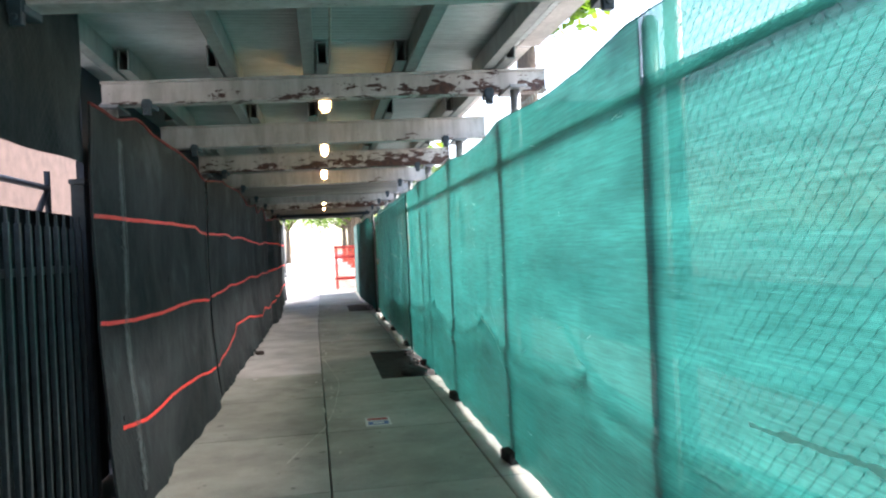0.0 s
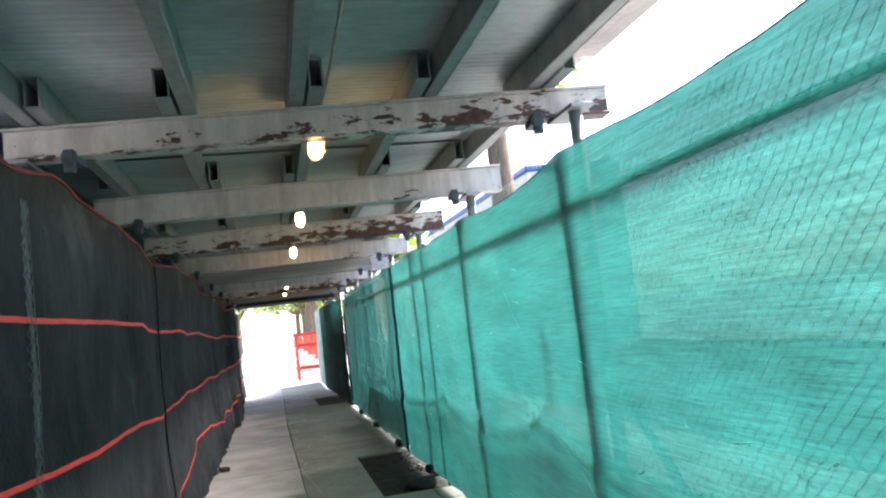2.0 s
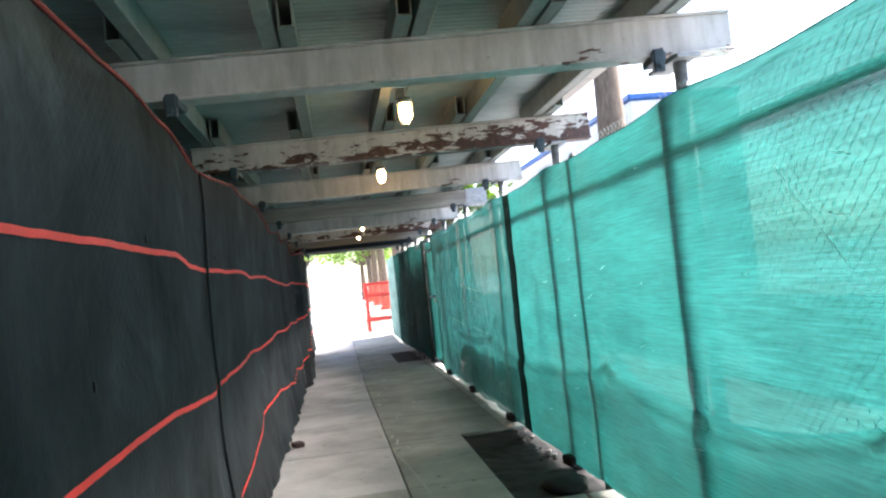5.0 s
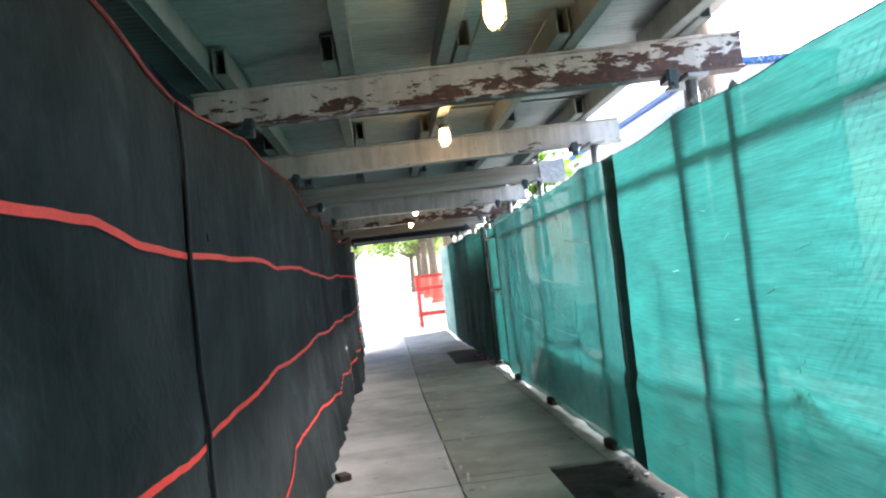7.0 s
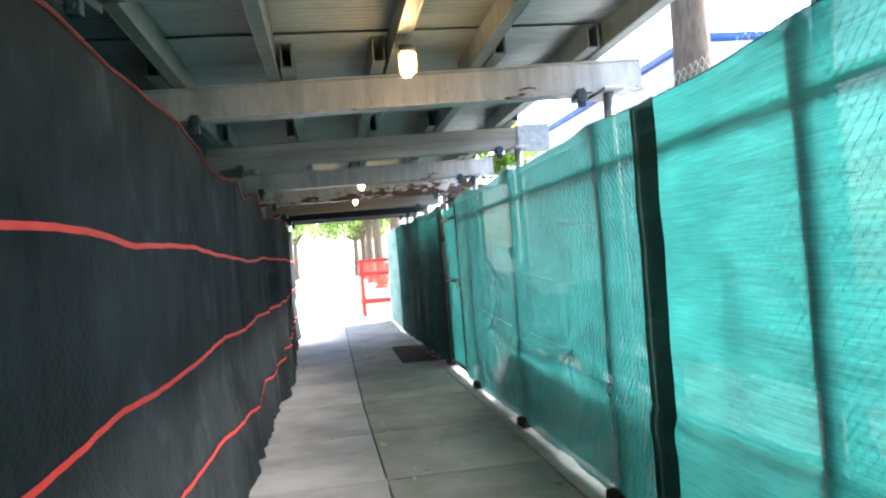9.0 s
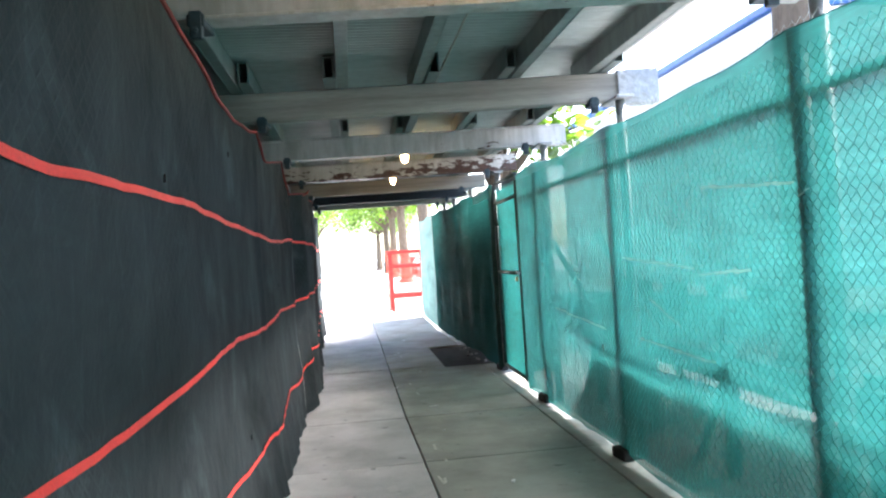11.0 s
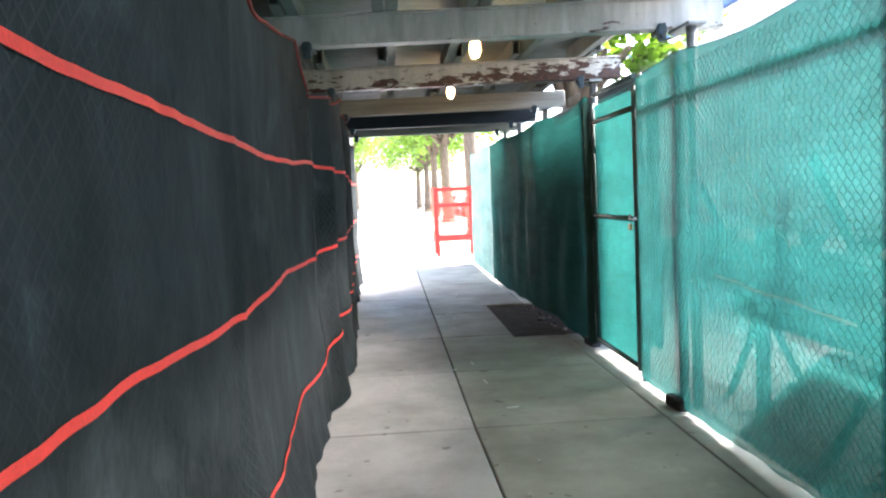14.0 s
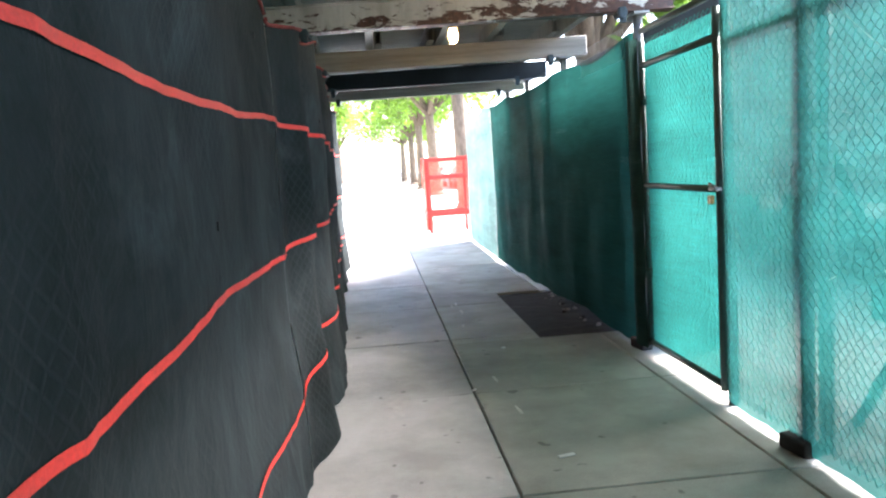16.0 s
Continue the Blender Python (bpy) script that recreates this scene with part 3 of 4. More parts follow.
bm = sheet(lambda y, z: (-1.52 + 0.03 * n3(y, z), y, z), span(-5, 3.4, 0.2), span(0.0, 1.74, 0.1))
tagged(part("low_cloth", bm, M_BLACK), "black cloth hung behind the iron pickets", "screen")
e = thing("gate_frame", -1.9, 2.75, 0, "dark iron frame with a diagonal strut behind the pickets", "frame")
for p0, p1 in (((0, -1.5, 0), (0, -1.5, 2.1)), ((0, 0.9, 0), (0, 0.9, 2.1)), ((0, -1.5, 1.98), (0, 0.9, 1.98)), ((0, 0.0, 1.2), (0, 0.88, 1.95))):
    bm = bmesh.new()
    add_tube(bm, [p0, p1], 0.022, 8)
    part("bar", bm, M_IRON, e)
# ---- green fence ----
FX = 1.20
KNOTS = [(-0.9, 0.85), (1.4, 0.82), (3.66, 0.89), (4.85, 0.72), (6.1, 0.87), (9.7, 0.83), (12.2, 0.86)]


def swag(y):
    """Height of the slack line tied along the netting."""
    for (a, za), (b, zb) in zip(KNOTS, KNOTS[1:]):
        if a <= y <= b:
            k = (y - a) / (b - a)
            return za + (zb - za) * k - 0.16 * (b - a) / 2.2 * 4 * k * (1 - k) * 0.6
    return 0.8


def fence_x(y):
    if y < 15.25:
        return FX
    if y < 20.3:
        return FX - 0.15 * (y - 15.25) / 5.05
    return 1.05 + 0.05 * (y - 20.3) / 3.7


def net_x(y, z):
    x = fence_x(y) - 0.02
    x -= 0.022 * (0.5 + 0.5 * n3(y * 0.9, z * 0.8, 3.0)) + 0.010 * n3(y * 3.0, z * 1.2, 9.0)
    x += 0.005 * n3(y * 9, z * 5, 4.0)
    if y < 12.5:
        d = z - swag(y)
        x += 0.010 * math.exp(-(d / 0.03) ** 2) - 0.016 * math.exp(-((d + 0.08) / 0.08) ** 2)
        for ky, kz in KNOTS:
            q = math.hypot(y - ky, (z - kz) * 1.2)
            x += 0.03 * math.exp(-(q / 0.05) ** 2)
            x -= 0.012 * math.exp(-(q / 0.28) ** 2) * math.cos(6 * math.atan2(z - kz, y - ky))
    if 11.2 < y < 13.8:
        for cy, cz in ((12.75, 0.92), (11.9, 1.22), (12.9, 1.3), (12.05, 0.75)):
            dy, dz = y - cy, z - cz
            q = math.hypot(dy, dz)
            x += 0.011 * math.exp(-(q / 0.22) ** 2) * math.cos(7 * math.atan2(dz, dy) + 3 * cz) * min(1, q / 0.05)
    if y > 15.25:
        x += 0.018 * math.sin(y * 7 + 1.5 * n3(y, z)) * max(0, 1 - abs(z - 0.7) / 0.7)
    return x


def net_top(y):
    return 2.25 + 0.05 * abs(math.sin(math.pi * (y - 0.7) / 2.08)) * -1 + 0.03 * n3(y * 1.2, 5.5)


def net_hem(y):
    return 0.012 + 0.07 * abs(n3(y * 0.75, 2.2)) + 0.03 * abs(n3(y * 3.1, 7.7))


def net_panel(y0, y1, off=0.0, fine=0.05, low=0.0, high=1.0):
    ks = [low + (high - low) * i / 54 for i in range(55)]
    return sheet(lambda y, k: (net_x(y, net_hem(y) + k * (net_top(y) - net_hem(y))) - off, y, net_hem(y) + k * (net_top(y) - net_hem(y))), span(y0, y1, fine), ks)


def netting_thing(y0, y1, mat, label, off=0.0, worn=False):
    e = thing("fence_netting", FX, y0, 0, label, "netting", "fence nettings")
    at = Matrix.Translation((-FX, -y0, 0))
    part("sheet", net_panel(y0, y1, off, high=0.90 if worn else 1.0), mat, e, at=at)
    if worn:
        part("worn_band", net_panel(y0, y1, off, low=0.90), M_GREEN_WORN, e, "thinned see-through band of netting", at=at)
    bm = bmesh.new()
    add_tube(bm, [(net_x(y, net_top(y)) - off, y, net_top(y)) for y in span(y0, y1, 0.1)], 0.003, 5)
    part("top_hem", bm, mat, e, at=Matrix.Translation((-FX, -y0, 0)))
    return e


netting_thing(-4.0, 0.60, M_GREEN, "translucent green privacy netting with a thinned pale top band", worn=True)
netting_thing(0.60, 8.28, M_GREEN, "translucent green privacy netting tied to a chain-link fence")
netting_thing(8.30, 13.88, M_GREEN_THIN, "translucent green privacy netting with scuffs and chain-link showing through")
netting_thing(15.17, 20.7, M_GREEN_SHADED, "green netting with shade in its dark colour, sagging in folds on the fence")
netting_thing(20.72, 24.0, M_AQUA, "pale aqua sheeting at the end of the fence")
bm = sheet(lambda z, v: (net_x(8.25, z) - 0.022 - 0.015 * (1 - v), 8.02 + 0.31 * v + 0.02 * n3(z * 2, 3) + 0.05 * (1 - z / 2.2), z), span(0.05, 2.2, 0.06), [0, 0.25, 0.5, 0.75, 1])
tagged(part("netting_flap", bm, M_OVERLAP), "loose grey-green doubled edge of the netting", "netting")


def fence_post(y, top=2.32, back=0.014):
    x = fence_x(y) + back
    e = thing("fence_post", x, y, GZ + 0.012, "dark steel pipe post of the chain-link fence", "fence post", "chain-link fence posts")
    bm = bmesh.new()
    add_tube(bm, [(0, 0, 0), (0, 0, top)], 0.030, 12)
    part("pipe", bm, M_POST, e)
    bm = bmesh.new()
    add_tube(bm, [(0, 0, top), (0, 0, top + 0.02), (0, 0, top + 0.035)], 0.033, 12, 0.012)
    part("cap", bm, M_GALV, e)


for y in POSTS[1:] + [6.40, 13.90]:
    fence_post(y, 2.27)
for y in (22.0, 23.95):
    fence_post(y, 2.27, 0.06)
for y in POSTS[1:] + [15.25]:
    bm = bmesh.new()
    add_box(bm, -0.045, 0.05, -0.09, 0.09, 0, 0.075)
    bevelled(bm, 0.014, 2)
    for v in bm.verts:
        v.co += Vector((n3(v.co.x * 20, y, 1), n3(v.co.y * 20, y, 2), 0)) * 0.014
    tagged(part("post_footing", bm, M_BAG, at=pose(1.165, y, 0.0, 0, 0, 8)), "dark rubber block at a fence post's foot", "footing", "post footings")
# rails
for z, r in ((2.00, 0.022),):
    bm = bmesh.new()
    add_tube(bm, [(fence_x(y) + 0.018, y, z) for y in span(-4, 13.9, 0.9)], r, 8)
    tagged(part("fence_rail", bm, M_POST), "dark horizontal rail behind the netting", "rail", "fence rails")
bm = bmesh.new()
add_tube(bm, [(FX + 0.02, y, swag(y)) for y in span(-0.9, 12.2, 0.08)], 0.009, 6)
tagged(part("slack_rope", bm, M_POST), "slack dark rope tied along behind the netting", "rope")


def chain_link(y0, y1, z0, z1, x, mat, snug=False):
    """Woven wire: each upright wire zigzags and hooks its neighbours."""
    s = 0.0275
    verts, faces = [], []
    rows = int((z1 - z0) / s)
    for i in range(int((y1 - y0) / s)):
        prev = None
        for j in range(rows + 1):
            y = y0 + i * s + (s / 2 + 0.001) * (1 if (i + j) % 2 else -1)
            z = z0 + j * s
            xx = x + (0.003 if j % 2 else -0.003)
            if snug == "screen":
                xx += left_x(y, z)
            elif snug:
                xx += net_x(y, z) - 0.008
            a = len(verts)
            verts += [(xx - 0.001, y, z), (xx + 0.001, y - 0.001, z), (xx + 0.001, y + 0.001, z)]
            if prev is not None:
                for q in range(3):
                    faces.append((prev + q, prev + (q + 1) % 3, a + (q + 1) % 3, a + q))
            prev = a
    me = bpy.data.meshes.new("chain_link")
    me.from_pydata(verts, [], faces)
    me.materials.append(mat)
    return me


e = thing("chain_link_fence", FX, -4, 0, "chain-link wire fabric with a twisted open top edge", "fence")
for a, b, z0, z1, x, mat, snug in ((-2.0, 8.27, 0.07, 2.17, 0.0135, M_WIRE, True), (8.30, 13.9, 0.07, 2.17, 0.0, M_WIRE_LIT, True), (-2.0, 13.9, 2.15, 2.31, FX + 0.008, M_ZINC, False), (15.3, 20.3, 2.1, 2.33, FX - 0.06, M_ZINC, False)):
    o = tagged(new("wire_mesh", chain_link(a, b, z0, z1, x, mat, snug)), kind="stuff")
    o.parent = e
    o.matrix_basis = Matrix.Translation((-FX, 4, 0))

# strip of bare wire showing over the rubbed pipe in the black screen
o = new("wire_strip", chain_link(2.50, 2.63, 0.15, 2.15, 0.010, M_RUBWIRE, "screen"))
tagged(o, "strip of worn chain-link wire on the black screen", "fence")

# second layer of netting behind the lower part, up to the slack rope
bm = sheet(lambda y, k: (FX + 0.055 + 0.012 * n3(y * 1.7, k * 2), y, 0.02 + k * (swag(y) - 0.03 + 0.03 * n3(y * 2.3, 3.0))), span(-1.0, 8.3, 0.08), [i / 10 for i in range(11)])
tagged(part("lower_netting", bm, M_SHEER), "second layer of green netting along the fence foot", "netting", "lower nettings")
bm = sheet(lambda y, k: (FX + 0.055 + 0.012 * n3(y * 1.7, k * 2), y, 0.02 + k * ((0.66 + 0.07 * n3(y * 1.1, 3.0)) * min(1, 0.06 + (12.5 - y) / 0.9))), span(8.3, 12.5, 0.08), [i / 10 for i in range(11)])
tagged(part("lower_netting", bm, M_LOW), "dark second layer of green netting along the fence foot", "netting", "lower nettings")
# timber guard rail standing behind the netting
e = thing("guard_rail", 1.62, 11.2, GZ + 0.012, "dark timber guard rail with struts behind the green netting", "guard rail")
bm = bmesh.new()
add_box(bm, -0.02, 0.02, -2.2, 2.1, 0.62, 0.80)
part("rail_board", bevelled(bm, 0.006), M_NAVY, e)
for yy in (-1.9, -0.6, 0.62, 1.85):
    bm = bmesh.new()
    add_box(bm, 0.022, 0.09, yy - 0.04, yy + 0.04, 0, 0.86)
    part("post", bevelled(bm, 0.006), M_NAVY, e)
    bm = bmesh.new()
    add_tube(bm, [(0.05, yy + 0.05, 0.62), (0.05, yy + 0.45, 0.03)], 0.028, 6)
    part("strut", bm, M_NAVY, e)

# pale worn threads and scuffs across the netting
rnd = random.Random(77)
SCR = [(3.28, 1.02, 2.75, 0.5), (4.06, 1.78, 3.72, 1.42), (12.95, 2.02, 11.80, 1.13), (11.76, 1.09, 11.2, 0.55), (12.58, 0.93, 11.3, 0.86), (9.78, 1.70, 9.0, 1.65), (9.85, 1.27, 9.35, 1.30), (10.7, 0.86, 9.75, 0.84),
       (3.6, 0.9, 2.9, 0.72), (-0.05, 0.91, -0.7, 0.92), (10.9, 1.36, 9.9, 1.30), (10.5, 1.12, 10.1, 0.98)]
for i in range(60):
    y, z = rnd.uniform(0.5, 13.0), rnd.uniform(0.15, 2.0)
    SCR.append((y, z, y + rnd.uniform(-0.12, 0.12), z + rnd.uniform(-0.03, 0.03)))
for i, (ya, za, yb, zb) in enumerate(SCR):
    w = 0.0085 if i < 12 else 0.003
    n = max(6, int(math.hypot(yb - ya, zb - za) / 0.04))

    def strand(k, v):
        y, z = ya + (yb - ya) * k, za + (zb - za) * k + 0.012 * n3(k * 4, i)
        t = w * (0.4 + abs(n3(k * 14, i * 1.7)) * 1.6)
        return (net_x(y, z) - 0.010, y + v * t * 0.6, z + v * t)
    tagged(part("worn_thread", sheet(strand, [q / n for q in range(n + 1)], [-1, 1]), M_SCRATCH), "pale worn thread line scratched into the green netting", "scuff", "netting scuffs", kind="structure")

bm = sheet(lambda z, v: (1.15 - 0.03 * math.sin(v * 3) + 0.01 * n3(z * 3, v), 15.04 + 0.24 * v + 0.02 * n3(z * 2.2, 5), z), span(0.05, 2.2, 0.06), [i / 6 for i in range(7)])
tagged(part("post_wrap", bm, M_OVERLAP), "dark netting wrapped loosely round the gate post", "netting")
# ---- gate ----
e = thing("chain_link_gate", FX, 13.93, 0, "closed chain-link gate with green netting and dark pipe frame", "gate")
G0, G1 = 0.03, 1.15
for (y0, z0), (y1, z1) in (((G0, 0.06), (G0, 2.18)), ((G1, 0.06), (G1, 2.18)), ((G0, 2.02), (G1, 2.02)), ((G0, 0.09), (G1, 0.09)), ((G0, 1.20), (G1, 1.20)), ((G0, 2.25), (G1, 2.25))):
    bm = bmesh.new()
    add_tube(bm, [(-0.012, y0, z0), (-0.012, y1, z1)], 0.021, 10)
    part("frame_pipe", bm, M_POST, e)
bm = sheet(lambda y, z: (0.004 + 0.006 * n3(y * 3, z * 2), y, z), span(G0 - 0.08, G1 + 0.06, 0.05), span(0.06, 2.16, 0.05))
part("netting", bm, M_GREEN, e)
o = tagged(new("wire_mesh", chain_link(G0, G1, 0.1, 2.2, -0.010, M_WIRE)), kind="stuff")
o.parent = e
bm = bmesh.new()
add_box(bm, -0.07, -0.03, -0.03, 0.05, 1.195, 1.215)
add_tube(bm, [(-0.055, -0.02, 1.20), (-0.06, 0.05, 1.23)], 0.012, 8)
latch = part("latch", bm, M_GALV, e, "steel gate latch")
bm = bmesh.new()
add_box(bm, -0.075, -0.05, 0.01, 0.055, 1.12, 1.17)
part("padlock", bevelled(bm, 0.005), M_LATCH, latch, "brass padlock")
for z in (0.55, 1.75):
    bm = bmesh.new()
    add_tube(bm, [(-0.012, G1, z), (-0.012, G1, z + 0.07)], 0.032, 10)
    part("hinge", bm, M_POST, e)

# kerb strip outside the netting
bm = bmesh.new()
add_box(bm, 1.31, 1.72, -6, 26, GZ + 0.002, -0.012)
tagged(part("kerb", bevelled(bm, 0.01), M_KERB), "pale pinkish concrete edging lit beyond the netting", "kerb", kind="structure")

# ---- braces, trailer and other things beyond the fence ----
for y0 in (3.4, 7.6, 11.9, 13.3):
    bm = bmesh.new()
    add_tube(bm, [(1.34, y0, 1.55), (2.35, y0 + 0.5, GZ + 0.02)], 0.03, 10)
    tagged(part("raking_brace", bm, M_POST), "dark steel raking brace behind the fence", "brace", "fence braces")
# unseen panel, added to block sun behind the far netting
bm = bmesh.new()
add_box(bm, 1.75, 1.79, 15.1, 20.7, GZ + 0.01, 2.5)
tagged(part("shading_hoarding", bm, M_NAVY), "unseen dark hoarding added to shade the green netting in front", "hoarding", kind="structure")

e = thing("site_office", 7.65, 23.4, GZ + 0.012, "white stacked site office with blue roof trim in the street", "site office")
bm = bmesh.new()
add_box(bm, -1.3, 1.3, -6.2, 6.2, 0.55, 5.06)
part("body", bevelled(bm, 0.06, 2), M_TRAILER, e)
bm = bmesh.new()
add_box(bm, -1.34, 1.34, -6.25, 6.25, 5.06, 5.22)
part("roof_trim", bevelled(bm, 0.03), M_BLUE, e, "blue roof trim")
for y in (-1.0, 1.0):
    for x in (-1.0, 1.0):
        bm = bmesh.new()
        add_tube(bm, [(x - 0.12, y, 0.4), (x + 0.12, y, 0.4)], 0.4, 20)
        part("wheel", bm, M_TYRE, e)
for y in (-4.2, 4.2):
    bm = bmesh.new()
    add_box(bm, -0.6, 0.6, y - 0.1, y + 0.1, 0, 0.55)
    part("jack_stand", bm, M_GALV, e)


# ---- trees ----
def tree(x, y, h, crown, low, seed, n=2600, lean=(0, 0), reach=1.0):
    rnd = random.Random(seed)
    e = thing("street_tree", x, y, GZ, "leafy green street tree with a grey-brown trunk", "tree", "street trees")
    fork = low + 0.3
    limbs = []
    bm = bmesh.new()
    r0 = 0.10 + 0.022 * h
    trunk = [(lean[0] * k * fork * 0.3 + 0.05 * n3(k * 3, seed), lean[1] * k * fork * 0.3 + 0.05 * n3(seed, k * 3), fork * k) for k in (0, 0.05, 0.2, 0.45, 0.7, 1.0)]
    add_tube(bm, trunk[:2], r0 * 1.5, 12, r0 * 1.1)
    add_tube(bm, trunk[1:], r0 * 1.1, 12, r0 * 0.7)
    top = Vector(trunk[-1])
    for i in range(9):
        a = i * 2.4 + rnd.random()
        rr = crown * rnd.uniform(0.5, 0.95) * reach
        tip = top + Vector((math.cos(a) * rr, math.sin(a) * rr, rnd.uniform(0.2, 1) * (h - fork) * 0.8))
        mid = top.lerp(tip, 0.5) + Vector((rnd.uniform(-.3, .3), rnd.uniform(-.3, .3), 0.35))
        add_tube(bm, [top - Vector((0, 0, 0.2)), mid, tip], r0 * 0.45, 6, r0 * 0.06)
        limbs.append((mid, tip))
        for q in range(3):
            t2 = mid.lerp(tip, rnd.random()) + Vector((rnd.uniform(-1, 1), rnd.uniform(-1, 1), rnd.uniform(-0.6, 0.7))) * crown * 0.4
            add_tube(bm, [mid.lerp(tip, 0.4), t2], r0 * 0.14, 5, r0 * 0.03)
            limbs.append((mid.lerp(tip, 0.5), t2))
    part("trunk", bm, M_BARK, e)
    verts, faces = [], []
    for i in range(n):
        a, b = rnd.choice(limbs)
        c = a.lerp(b, rnd.uniform(0.3, 1.15)) + Vector((rnd.gauss(0, 1), rnd.gauss(0, 1), rnd.gauss(-0.15, 0.7))) * crown * 0.17
        s = rnd.uniform(0.06, 0.13) * (1 + crown * 0.12)
        m = Euler((rnd.uniform(-0.9, 0.9), rnd.uniform(-0.9, 0.9), rnd.uniform(0, 6.28))).to_matrix()
        k = len(verts)
        for u, v, w in ((-0.1, -1, 0), (0.65, -0.35, 0.12), (0.5, 0.5, 0.1), (0, 1.1, -0.1), (-0.5, 0.5, 0.1), (-0.65, -0.35, 0.12)):
            verts.append(c + m @ (Vector((u, v, w)) * s))
        faces += [(k, k + 1, k + 2, k + 3), (k, k + 3, k + 4, k + 5)]
    me = bpy.data.meshes.new("crown")
    me.from_pydata(verts, [], faces)
    me.materials.append(M_LEAF)
    o = tagged(new("crown", me), "crown of many small bright green leaves", kind="stuff")
    o.parent = e


tree(4.7, 14.3, 9.4, 1.7, 5.9, 3, 2200)
tree(2.05, 19.2, 5.8, 1.5, 2.45, 8, 1500)
tree(2.5, 36.0, 9.0, 3.2, 3.9, 11, 5200, (-0.1, 0))
tree(2.6, 50.0, 10.0, 3.8, 4.1, 12, 5200, (-0.1, 0))
tree(2.7, 63.0, 10.0, 4.0, 4.2, 13, 4800)
tree(2.9, 78.0, 11.0, 4.4, 4.2, 14, 4500)
tree(2.8, 96.0, 12.0, 4.8, 4.2, 15, 4500)
tree(-4.6, 70.0, 11.0, 3.6, 4.4, 16, 3600)
tree(-4.8, 105.0, 12.0, 4.6, 4.4, 17, 3600)


# ---- buildings past the shed ----
def facade(name, x0, x1, y0, y1, storeys, face, label):
    e = thing(name, 0, 0, GZ, label, "house", "row of houses")
    h = storeys * 3.3 + 0.8
    bm = bmesh.new()
    add_box(bm, x0, x1, y0, y1, 0, h)
    part("wall", bm, M_FACADE, e)
    bm = bmesh.new()
    add_box(bm, x0 - 0.2, x1 + 0.2, y0 - 0.1, y1 + 0.1, h, h + 0.35)
    part("roof_cornice", bevelled(bm, 0.05), M_KERB, e)
    xf = x1 if face > 0 else x0
    for s in range(storeys):
        for y in span(y0 + 1.5, y1 - 1.5, 2.4):
            bm = bmesh.new()
            add_box(bm, xf - 0.04, xf + 0.04, y - 0.62, y + 0.62, s * 3.3 + 0.9, s * 3.3 + 2.7)
            w = part("window", bevelled(bm, 0.01), M_TRAILER, e)
            bm = bmesh.new()
            add_box(bm, xf + face * 0.042, xf + face * 0.05, y - 0.54, y + 0.54, s * 3.3 + 0.98, s * 3.3 + 2.62)
            part("pane", bm, M_GLASSY, w)
            bm = bmesh.new()
            add_box(bm, xf - 0.08, xf + 0.08, y - 0.7, y + 0.7, s * 3.3 + 0.8, s * 3.3 + 0.88)
            part("sill", bm, M_KERB, w)


facade("row_house", -16, -6.5, 30, 52, 4, 1, "pale rendered row house in bright daylight")
facade("row_house", -16, -6.8, 53, 80, 3, 1, "pale rendered row house in bright daylight")

# lamp post on the building side, far down the walk
e = thing("sign_pole", -2.4, 46, GZ, "thin steel pole standing on the sidewalk", "pole")
bm = bmesh.new()
add_tube(bm, [(0, 0, 0), (0, 0, 0.25)], 0.11, 10, 0.08)
part("base", bm, M_GALV, e)
bm = bmesh.new()
add_tube(bm, [(0, 0, 0.25), (0, 0, 4.6)], 0.06, 10)
part("pole", bm, M_GALV, e)


def car(x, y, mat, label):
    e = thing("parked_car", x, y, GZ + 0.012, label, "car", "parked cars")
    bm = bmesh.new()
    prof = [(-2.1, 0.35), (-2.15, 0.8), (-1.9, 0.95), (-1.2, 1.0), (-0.5, 1.42), (0.9, 1.45), (1.6, 1.0), (2.1, 0.92), (2.15, 0.4)]
    ring = [[bm.verts.new((s * (0.86 if z < 1.1 else 0.66), a, z)) for a, z in prof] for s in (-1, 1)]
    for i in range(len(prof)):
        j = (i + 1) % len(prof)
        bm.faces.new((ring[0][i], ring[0][j], ring[1][j], ring[1][i]))
    bm.faces.new(ring[0])
    bm.faces.new(ring[1][::-1])
    part("body", bevelled(bm, 0.05, 2), mat, e)
    for s in (-0.86, 0.86):
        for a in (-1.35, 1.35):
            bm = bmesh.new()
            add_tube(bm, [(s - 0.1, a, 0.32), (s + 0.1, a, 0.32)], 0.32, 18)
            w = part("wheel", bm, M_TYRE, e)
            bm = bmesh.new()
            add_tube(bm, [(s - 0.11, a, 0.32), (s + 0.11, a, 0.32)], 0.19, 14)
            part("rim", bm, M_GALV, w)
    bm = bmesh.new()
    add_box(bm, -0.6, 0.6, -1.05, -1.0, 1.02, 1.3, Matrix.Translation((0, 0.18, 0)))
    part("rear_window", bm, M_GLASSY, e)


car(5.4, 60, M_CARPAINT, "dark parked car at the kerb beyond the trees")
car(5.4, 67, M_TRAILER, "white parked car at the kerb beyond the trees")
car(5.4, 76, M_CARPAINT, "dark parked car at the kerb beyond the trees")

